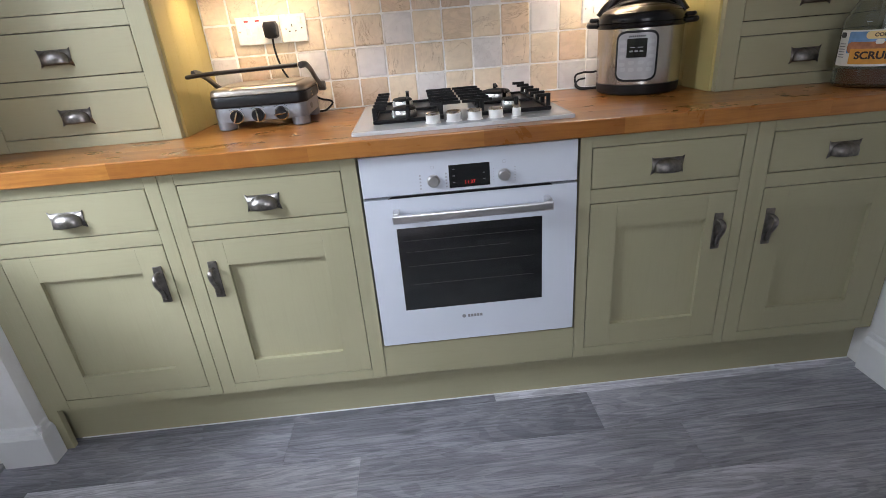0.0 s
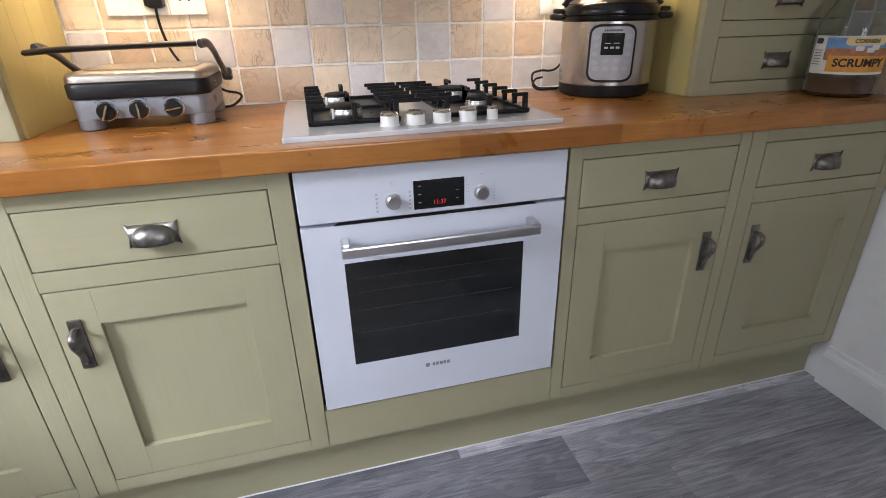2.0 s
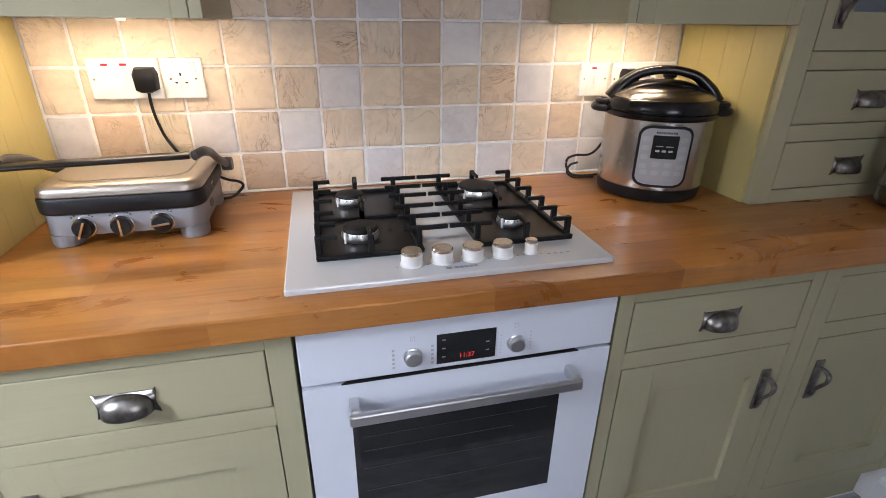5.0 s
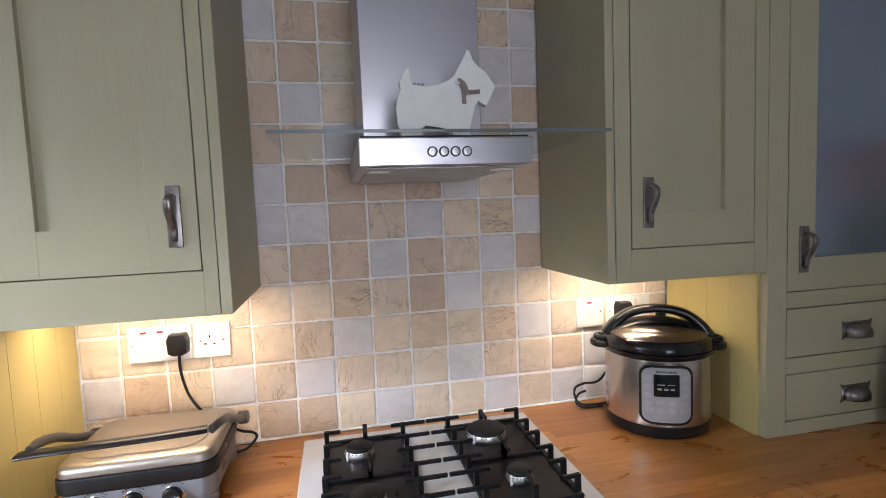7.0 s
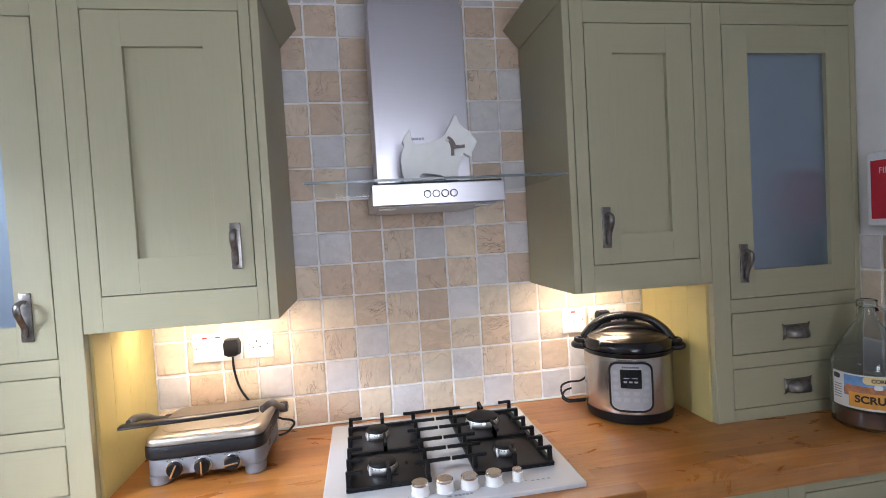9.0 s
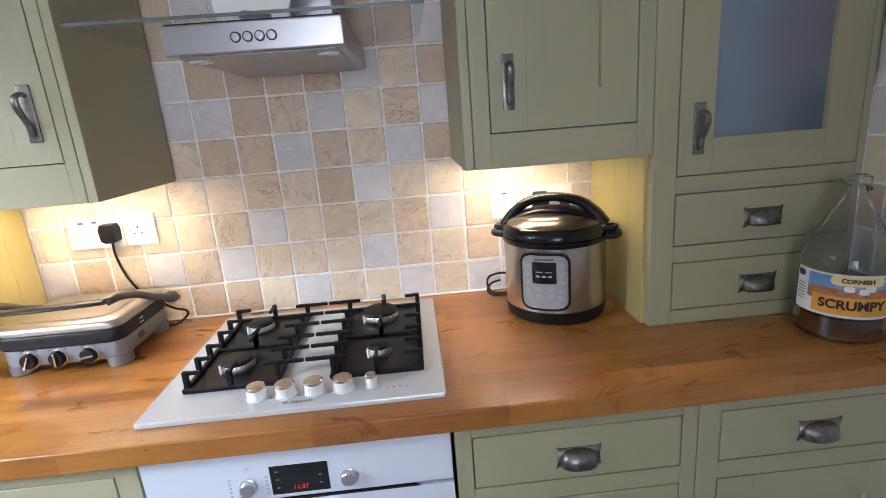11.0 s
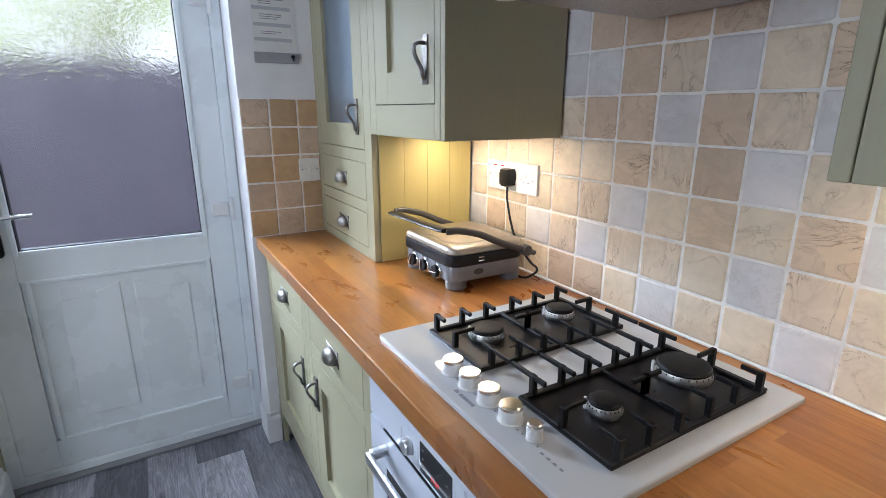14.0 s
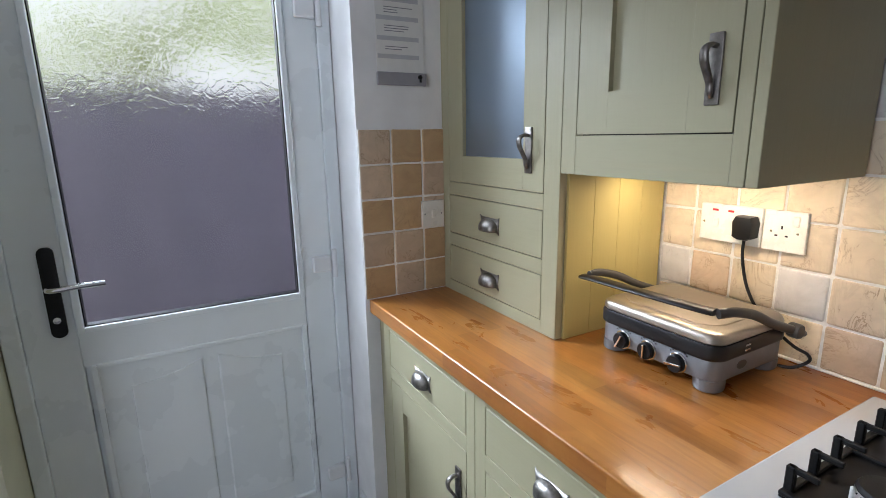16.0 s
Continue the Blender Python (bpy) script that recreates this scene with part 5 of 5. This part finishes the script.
for i in range(4):
    u = -0.036 + i * 0.024
    curved_plate("button", u - 0.008, u + 0.008, 0.064, 0.076, 0.005, 0.0117, 0.001, M_button, cpanel)
for u in (-0.013, 0.013):
    curved_plate("button", u - 0.008, u + 0.008, 0.085, 0.096, 0.005, 0.0117, 0.001, M_button, cpanel)
for j in range(3):
    curved_plate("screen_mark", -0.019 + j * 0.0135, -0.010 + j * 0.0135, 0.121, 0.126, 0.001, 0.0121, 0.0005, M_panelgrey, cpanel)
for j in range(2):
    curved_plate("screen_mark", -0.019 + j * 0.021, -0.004 + j * 0.021, 0.1335, 0.1355, 0.0005, 0.0121, 0.0005, M_panelgrey, cpanel)
for j in range(9):
    curved_plate("brand_stroke", -0.022 + j * 0.0049, -0.0186 + j * 0.0049, 0.1635, 0.1685, 0.0005, 0.0116, 0.0005, M_darkprint, cpanel)

# ---- sockets, plugs and cables ----
M_neon = plain("red_neon", (0.55, 0.02, 0.03), 0.3)


def wall_plate(x0, x1, z0, z1, neons, rockers, pins, screws, label, category="socket"):
    u = thing("wall_socket", ((x0 + x1) / 2, WALL_N, z0), label, category, "wall sockets above the worktop")
    y1 = WALL_N - 0.0005
    b = bmesh.new()
    box(b, x0, x1, y1 - 0.010, y1, z0, z1, 0.002)
    plate = part("face_plate", b, M_socket, u)
    yf = y1 - 0.010
    for x, z in neons:
        b = bmesh.new()
        box(b, x - 0.007, x + 0.007, yf - 0.002, yf + 0.001, z - 0.0025, z + 0.0025, 0.0006, 1)
        part("neon", b, M_neon, plate, "red neon indicator")
    for x, z in rockers:
        b = bmesh.new()
        box(b, x - 0.0065, x + 0.0065, yf - 0.004, yf + 0.001, z - 0.011, z + 0.011, 0.0015, 1)
        part("rocker", b, M_socket, plate)
    if pins:
        b = bmesh.new()
        for x, z in pins:
            box(b, x - 0.0018, x + 0.0018, yf - 0.0004, yf + 0.001, z + 0.006, z + 0.014)
            for d in (-0.0105, 0.0105):
                box(b, x + d - 0.003, x + d + 0.003, yf - 0.0004, yf + 0.001, z - 0.010, z - 0.0065)
        part("pin_holes", b, M_black, plate)
    for x, z in screws:
        b = bmesh.new()
        lathe(b, [(0, 0), (0.003, 0), (0.002, 0.0012), (0, 0.0014)], (x, yf + 0.0002, z), 10, pose(0, 0, 0, 90, 0, 0))
        part("screw", b, M_chrome, plate, "", True)
    return u


wall_plate(-0.416, -0.270, 1.157, 1.246, [(-0.379, 1.232), (-0.341, 1.232)], [(-0.375, 1.201), (-0.335, 1.209)], [], [(-0.406, 1.201)], "white cooker switch plate with two red neons")
wall_plate(-0.266, -0.178, 1.157, 1.246, [], [(-0.199, 1.226)], [(-0.227, 1.200)], [(-0.249, 1.200), (-0.195, 1.200)], "white single socket with a switch")
wall_plate(0.788, 0.874, 1.140, 1.228, [(0.828, 1.214)], [(0.834, 1.182)], [], [(0.800, 1.186), (0.864, 1.186)], "white fused switch plate with a red neon")
wall_plate(0.884, 1.030, 1.140, 1.228, [], [(0.985, 1.205)], [(1.005, 1.182)], [(0.894, 1.184), (1.020, 1.184)], "white double socket behind the pressure cooker")


def plug(name, x, z, cable, label):
    u = thing("plug", (x, WALL_N - 0.011, z), label, "plug", "black plugs in the sockets")
    y = WALL_N - 0.0108
    b = bmesh.new()
    slab(b, [(-0.024, 0.012), (-0.018, 0.026), (0.018, 0.026), (0.024, 0.012), (0.022, -0.022), (0.010, -0.028), (-0.010, -0.028), (-0.022, -0.022)], 0.032, Matrix.Translation((x, y, z)) @ pose(0, 0, 0, 90, 0, 0), 0.007)
    part("plug_body", b, M_black, u, "", True)
    b = bmesh.new()
    tube(b, curve_points(cable, 8), 0.0036, 0.0036, 8)
    part("cable", b, M_black, u, "black flex", True)


yc = WALL_N - 0.024
plug("plug", -0.297, 1.201, [(-0.297, yc, 1.176), (-0.297, yc, 1.140), (-0.292, yc + 0.004, 1.10), (-0.280, yc + 0.006, 1.06), (-0.252, yc + 0.002, 1.02), (-0.205, yc - 0.002, 0.985), (-0.165, yc - 0.004, 0.962), (-0.135, yc - 0.008, 0.955), (-0.126, yc - 0.02, 0.945), (-0.150, yc - 0.035, 0.926), (-0.185, yc - 0.045, 0.924)], "black moulded plug with its flex hanging to the grill")
plug("plug", 0.932, 1.186, [(0.932, yc, 1.165), (0.925, yc, 1.10), (0.86, yc + 0.004, 0.985), (0.795, yc, 0.975), (0.765, yc - 0.01, 0.968), (0.760, yc - 0.02, 0.945), (0.775, yc - 0.03, 0.926), (0.82, yc - 0.035, 0.923), (0.86, yc - 0.03, 0.923)], "black plug with a flex looping behind the pressure cooker")
b = bmesh.new()
tube(b, curve_points([(0.80, 0.585, 0.955), (0.772, 0.575, 0.951), (0.757, 0.56, 0.935), (0.772, 0.55, 0.9225), (0.80, 0.545, 0.9225), (0.83, 0.54, 0.923)], 8), 0.0034, 0.0034, 8)
whole("cable_loop", b, M_black, "loop of black flex on the worktop", "cable", at=(0.79, 0.56, TOP), smooth=True)

# ---- cider flagon ----
JX, JY, JR = 1.484, 0.135, 0.085
jar = thing("glass_flagon", (JX, JY, TOP), "clear glass flagon with a paper label and brown dregs", "flagon")
prof = [(0.0, 0.002), (JR - 0.008, 0.001), (JR, 0.008), (JR, 0.165), (JR - 0.004, 0.185), (JR - 0.018, 0.215), (0.042, 0.265), (0.026, 0.29), (0.020, 0.305), (0.019, 0.325), (0.024, 0.328), (0.024, 0.345), (0.020, 0.348)]
inner = [(max(0.0, r - 0.004), z + (0.004 if z < 0.01 else 0)) for r, z in prof][::-1]
inner[-1] = (0.0, 0.006)
b = bmesh.new()
lathe(b, prof + inner, (JX, JY, TOP), 48)
part("bottle", b, M_clear, jar, "clear glass bottle", True)
b = bmesh.new()
tube(b, curve_points([(JX + 0.022, JY - 0.01, TOP + 0.318), (JX + 0.05, JY - 0.02, TOP + 0.315), (JX + 0.062, JY - 0.026, TOP + 0.295), (JX + 0.048, JY - 0.02, TOP + 0.268)], 6), 0.007, 0.005, 10)
part("finger_loop", b, M_clear, jar, "", True)
M_cider = plain("brown_cider", (0.10, 0.035, 0.015), 0.15, vary=0.2)
b = bmesh.new()
lathe(b, [(0, 0.0065), (JR - 0.0125, 0.0065), (JR - 0.0045, 0.012), (JR - 0.0045, 0.052), (0, 0.052)], (JX, JY, TOP), 48)
part("liquid", b, M_cider, jar, "brown liquid", True)
LF = radians(-50)
ring = (JX, JY, JR, LF, TOP + 0.012)
M_paper = plain("label_paper", (0.74, 0.73, 0.70), 0.6, vary=0.04)
lab = curved_plate("label", -0.092, 0.105, 0.048, 0.142, 0.002, 0.0008, 0.0006, M_paper, jar, "printed paper label", ring)
curved_plate("label_picture", -0.055, 0.100, 0.082, 0.138, 0.002, 0.0013, 0.0004, plain("label_blue", (0.16, 0.33, 0.62), 0.6, vary=0.25, scale=30), lab, "blue picture field", ring)
curved_plate("label_hill", -0.055, 0.100, 0.082, 0.112, 0.014, 0.0017, 0.0003, plain("label_russet", (0.42, 0.17, 0.08), 0.6, vary=0.35, scale=60), lab, "russet picture field", ring)
curved_plate("label_arch", -0.012, 0.078, 0.119, 0.139, 0.009, 0.0020, 0.0003, plain("label_cream", (0.80, 0.62, 0.30), 0.6), lab, "cream arch", ring)
curved_plate("label_band", -0.043, 0.100, 0.054, 0.094, 0.002, 0.0022, 0.0003, plain("label_amber", (0.72, 0.34, 0.05), 0.6, vary=0.12), lab, "amber band", ring)
for u, z in ((0.02, 0.112), (0.045, 0.108), (0.055, 0.114)):
    curved_plate("label_figure", u - 0.009, u + 0.009, z - 0.006, z + 0.006, 0.004, 0.0021, 0.0003, M_paper, lab, "", ring)
curved_plate("label_stamp", -0.088, -0.066, 0.122, 0.136, 0.005, 0.0013, 0.0004, M_darkprint, lab, "", ring)
for i in range(6):
    curved_plate("label_line", -0.086, -0.062, 0.070 + i * 0.007, 0.0722 + i * 0.007, 0.0005, 0.0012, 0.0003, M_print, lab, "", ring)
M_brown = plain("label_letters", (0.035, 0.015, 0.01), 0.5)
lettering("letters", "SCRUMPY", 0.027, M_brown, Matrix.Translation((0, 0, TOP + 0.088)), lab, (JX, JY, JR + 0.0026, LF + 0.028 / JR), 0.0009)
lettering("letters", "CORNISH", 0.013, M_brown, Matrix.Translation((0, 0, TOP + 0.141)), lab, (JX, JY, JR + 0.0024, LF + 0.033 / JR), 0.0004)

# ---- notice on the outside wall ----
notice = thing("wall_notice", (WALL_W, 0.105, 1.56), "white printed notice sheets on a grey holder", "notice")
b = bmesh.new()
box(b, WALL_W + 0.0005, WALL_W + 0.010, 0.030, 0.190, 1.565, 1.602, 0.002)
part("holder", b, plain("grey_holder", (0.33, 0.32, 0.34), 0.5), notice, "grey plastic holder")
b = bmesh.new()
box(b, WALL_W + 0.0015, WALL_W + 0.0025, 0.033, 0.187, 1.602, 1.84)
page = part("sheet", b, M_paper, notice, "white printed sheet")
M_band = plain("pale_grey_print", (0.48, 0.48, 0.50), 0.7)
for z in (1.640, 1.690, 1.745, 1.795):
    b = bmesh.new()
    box(b, WALL_W + 0.0027, WALL_W + 0.0031, 0.036, 0.170, z, z + 0.012)
    part("grey_band", b, M_band, page)
rn = random.Random(3)
for z in (1.665, 1.672, 1.715, 1.722, 1.729, 1.765, 1.772, 1.779, 1.82, 1.827):
    b = bmesh.new()
    box(b, WALL_W + 0.0027, WALL_W + 0.0031, 0.06, 0.06 + rn.uniform(0.04, 0.10), z, z + 0.0022)
    part("text_line", b, M_print, page)
b = bmesh.new()
lathe(b, [(0, 0), (0.007, 0), (0.006, 0.005), (0, 0.006)], (WALL_W + 0.010, 0.168, 1.590), 14, pose(0, 0, 0, 0, 90, 0))
box(b, WALL_W + 0.010, WALL_W + 0.013, 0.166, 0.172, 1.575, 1.59)
part("clip", b, M_black, notice, "black clip")
spur = thing("wall_switch", (WALL_W, 0.2, 1.13), "white switch plate among the side wall tiles", "switch")
b = bmesh.new()
box(b, WALL_W + 0.004, WALL_W + 0.017, 0.160, 0.240, 1.130, 1.215, 0.002)
plate = part("face_plate", b, M_socket, spur)
b = bmesh.new()
box(b, WALL_W + 0.0165, WALL_W + 0.020, 0.194, 0.206, 1.160, 1.185, 0.001, 1)
part("rocker", b, M_socket, plate)
for y in (0.170, 0.230):
    b = bmesh.new()
    lathe(b, [(0, 0), (0.003, 0), (0.002, 0.001), (0, 0.0012)], (WALL_W + 0.0168, y, 1.172), 10, pose(0, 0, 0, 0, 90, 0))
    part("screw", b, M_print, plate)

# ---- fire blanket on the side wall ----
blanket = thing("fire_blanket", (WALL_E, 0.09, 1.47), "white fire blanket case with red label and black straps", "fire blanket")
b = bmesh.new()
box(b, WALL_E - 0.035, WALL_E - 0.0005, -0.03, 0.196, 1.465, 1.675, 0.006)
case = part("case", b, M_gloss, blanket)
b = bmesh.new()
box(b, WALL_E - 0.0358, WALL_E - 0.0349, -0.015, 0.182, 1.485, 1.650)
part("label", b, plain("red_label", (0.55, 0.02, 0.035), 0.5, vary=0.05), case, "red instruction label")
lettering("letters", "FIRE BLANKET", 0.024, M_paper, Matrix.Translation((WALL_E - 0.0362, 0.083, 1.620)) @ pose(0, 0, 0, 90, 0, -90), case)
b = bmesh.new()
for i in range(3):
    box(b, WALL_E - 0.0362, WALL_E - 0.0357, 0.04, 0.130, 1.50 + i * 0.035, 1.522 + i * 0.035)
part("instruction_field", b, M_paper, case)
for y in (0.03, 0.11):
    b = bmesh.new()
    box(b, WALL_E - 0.022, WALL_E - 0.010, y, y + 0.045, 1.30, 1.466, 0.004)
    part("strap", b, M_black, blanket, "black pull strap")

# ---- worktop of hardwood staves ----
worktop = thing("worktop", (0.26, 0.3, 0.873), "oiled orange-brown hardwood stave worktop", "worktop")
b = bmesh.new()
box(b, -1.083, 1.598, -0.018, 0.610, 0.8735, TOP - 0.012)
part("core", b, M_stave, worktop)
rn = random.Random(21)
nrow = 15
wy = (0.6135 + 0.026) / nrow
for i in range(nrow):
    y0 = -0.026 + i * wy
    x = -1.083 - rn.uniform(0.0, 0.35)
    while x < 1.598:
        L = rn.uniform(0.30, 0.62)
        x0, x1 = max(-1.083, x), min(1.598, x + L)
        x += L
        if x1 - x0 < 0.02:
            continue
        b = bmesh.new()
        if i == 0:
            box(b, x0, x1, y0, y0 + wy, 0.8732, TOP, 0.0)
            es = [e for e in b.edges if all(abs(v.co.y - y0) < 1e-5 for v in e.verts) and abs(e.verts[0].co.x - e.verts[1].co.x) > 0.01]
            bmesh.ops.bevel(b, geom=es, offset=0.004, segments=3, affect="EDGES", profile=0.5)
        else:
            box(b, x0, x1, y0, y0 + wy, TOP - 0.0118, TOP - rn.uniform(0, 0.00025))
        part("stave", b, M_stave, worktop)
b = bmesh.new()
box(b, -0.527, 1.09, 0.604, 0.6148, TOP + 0.0002, TOP + 0.005, 0.002, 1)
whole("sealant_bead", b, M_gloss, "white sealant bead between worktop and tiles", "sealant", at=(0.3, 0.61, TOP))

b = bmesh.new()
box(b, -1.045, 1.596, 0.0462, 0.0498, 0.0002, 0.004, 0.001, 1)
whole("plinth_seal", b, M_gloss, "thin white seal between plinth and floor", "sealant", at=(0.3, 0.048, 0))

# ---- floor planks ----
PW, PL = 0.1775, 0.987
starts = {0: 0.655, 1: 0.345, -1: 0.890}
rn = random.Random(5)
for k in range(-18, 2):
    if k == 1:
        y0, y1 = 0.014, 0.10
    else:
        y1 = 0.014 + k * PW
        y0 = y1 - PW
    if k > 1 or y1 < WALL_S:
        continue
    off = starts.get(k, rn.uniform(0, PL))
    x = off - PL * math.ceil((off + 1.45) / PL)
    while x < WALL_E:
        x0, x1 = max(-1.27, x), min(WALL_E, x + PL)
        x += PL
        if x1 - x0 < 0.01:
            continue
        b = bmesh.new()
        box(b, x0 + 0.0004, x1 - 0.0004, max(WALL_S, y0) + 0.0004, y1 - 0.0004, -0.006, 0.0, 0.0007, 1)
        part("plank", b, M_plank, floor_ob)

# ---- wall tiles ----
TILE_CACHE = {}


def tile_mesh(w, h, kind, variant):
    """Tumbled tile in the local xz plane, face towards -y, with soft uneven edges."""
    key = (round(w, 4), round(h, 4), kind, variant)
    if key in TILE_CACHE:
        return TILE_CACHE[key]
    r = random.Random(str(key))
    b = bmesh.new()
    rings = []
    for inset, y in ((0.0, 0.0085), (0.0, 0.0022), (0.0014, 0.0005), (0.0045, 0.0)):
        ring = []
        for px, pz in rounded(-w / 2 + inset, w / 2 - inset, -h / 2 + inset, h / 2 - inset, max(0.0015, 0.0045 - inset), 2):
            ring.append((px, y, pz))
        rings.append(ring)
    n = len(rings[0])
    jit = [(r.uniform(-0.0009, 0.0009), r.uniform(-0.0009, 0.0009)) for _ in range(n)]
    rings = [[b.verts.new((x + jit[i][0], y, z + jit[i][1])) for i, (x, y, z) in enumerate(ring)] for ring in rings]
    for a, c in zip(rings, rings[1:]):
        for i in range(n):
            b.faces.new((a[i], a[(i + 1) % n], c[(i + 1) % n], c[i]))
    b.faces.new(rings[-1])
    me = mesh_of("tile", b, M_tile[kind], True)
    TILE_CACHE[key] = me
    return me


trn = random.Random(11)


def lay(parent, x0, x1, z0, z1, kind, turn, plane):
    """One tile between joints; turn: 0 on the long wall, +-90 on the side walls."""
    w, h = x1 - x0 - GROUT, z1 - z0 - GROUT
    if w < 0.008 or h < 0.008:
        return
    ob = new("tile", tile_mesh(w, h, kind, trn.randrange(3)))
    ob.parent = parent
    c, zc = (x0 + x1) / 2, (z0 + z1) / 2
    proud = trn.uniform(-0.0006, 0.0006)
    if turn == 0:
        ob.location = (c, plane + proud, zc)
    elif turn == 90:
        ob.location = (plane + proud, c, zc)
        ob.rotation_euler = (0, 0, radians(90))
    else:
        ob.location = (plane + proud, c, zc)
        ob.rotation_euler = (0, 0, radians(-90))


b = bmesh.new()
box(b, -0.534, 1.097, 0.6170, WALL_N + 0.011, TOP, 1.335)
box(b, -0.15, 0.74, 0.6170, WALL_N + 0.011, 1.3351, 2.288)
part("grout", b, M_grout, wall_n, "pale grout bed")
ROWS_LOW = ["BTBBTTBGBBGBGGBB", "GTBGWGWWBGWBTGBB", "BBBBBWGBVBVGBBBB", "BBBBBBVWTGBBBBBB"]
ROWS_HIGH = ["BTTGTWGT", "GGTWGBVG", "GTTTTGBT", "TBGTTTTG", "TGBTTTGT", "WTBTTTGG", "GTTTTTWG", "TGTTTTBT", "TTGTTTTT", "GGTTTTGT"]
for r, row in enumerate(ROWS_LOW):
    z0 = TOP if r == 0 else TZ0 + (r - 2) * RISE
    z1 = TZ0 + (r - 1) * RISE
    for k, kind in enumerate(row):
        j = k - 5
        x0, x1 = TX0 + j * PITCH, TX0 + (j + 1) * PITCH
        lay(wall_n, max(x0, -0.530), min(x1, 1.094), z0, z1, kind, 0, TILE_FACE)
for r, row in enumerate(ROWS_HIGH):
    z0 = TZ0 + (r + 2) * RISE
    for k, kind in enumerate(row):
        j = k - 1
        x0, x1 = TX0 + j * PITCH, TX0 + (j + 1) * PITCH
        lay(wall_n, x0, min(x1, 0.735), z0, min(z0 + RISE, 2.286), kind, 0, TILE_FACE)
b = bmesh.new()
box(b, WALL_W, WALL_W + 0.0074, DY1 + 0.001, 0.247, TOP, 1.440)
part("grout", b, M_grout, wall_w, "pale grout bed")
for r, row in enumerate(("OTO", "TTO", "OOT", "TOT", "TOO")):
    z0 = TOP + r * 0.1044
    for k, kind in enumerate(row):
        y0 = DY1 + k * PITCH
        lay(wall_w, y0, min(y0 + PITCH, 0.250), z0, z0 + 0.1044, kind, 90, WALL_W + 0.0092)
b = bmesh.new()
box(b, WALL_E - 0.0074, WALL_E, -0.03, 0.247, TOP, 1.440)
part("grout", b, M_grout, wall_e, "pale grout bed")
for r, row in enumerate(("BTB", "TBG", "BGT", "TBB", "BTG")):
    z0 = TOP + r * 0.1044
    for k, kind in enumerate(row):
        y0 = -0.03 + k * PITCH
        lay(wall_e, y0, min(y0 + PITCH, 0.244), z0, z0 + 0.1044, kind, -90, WALL_E - 0.0092)
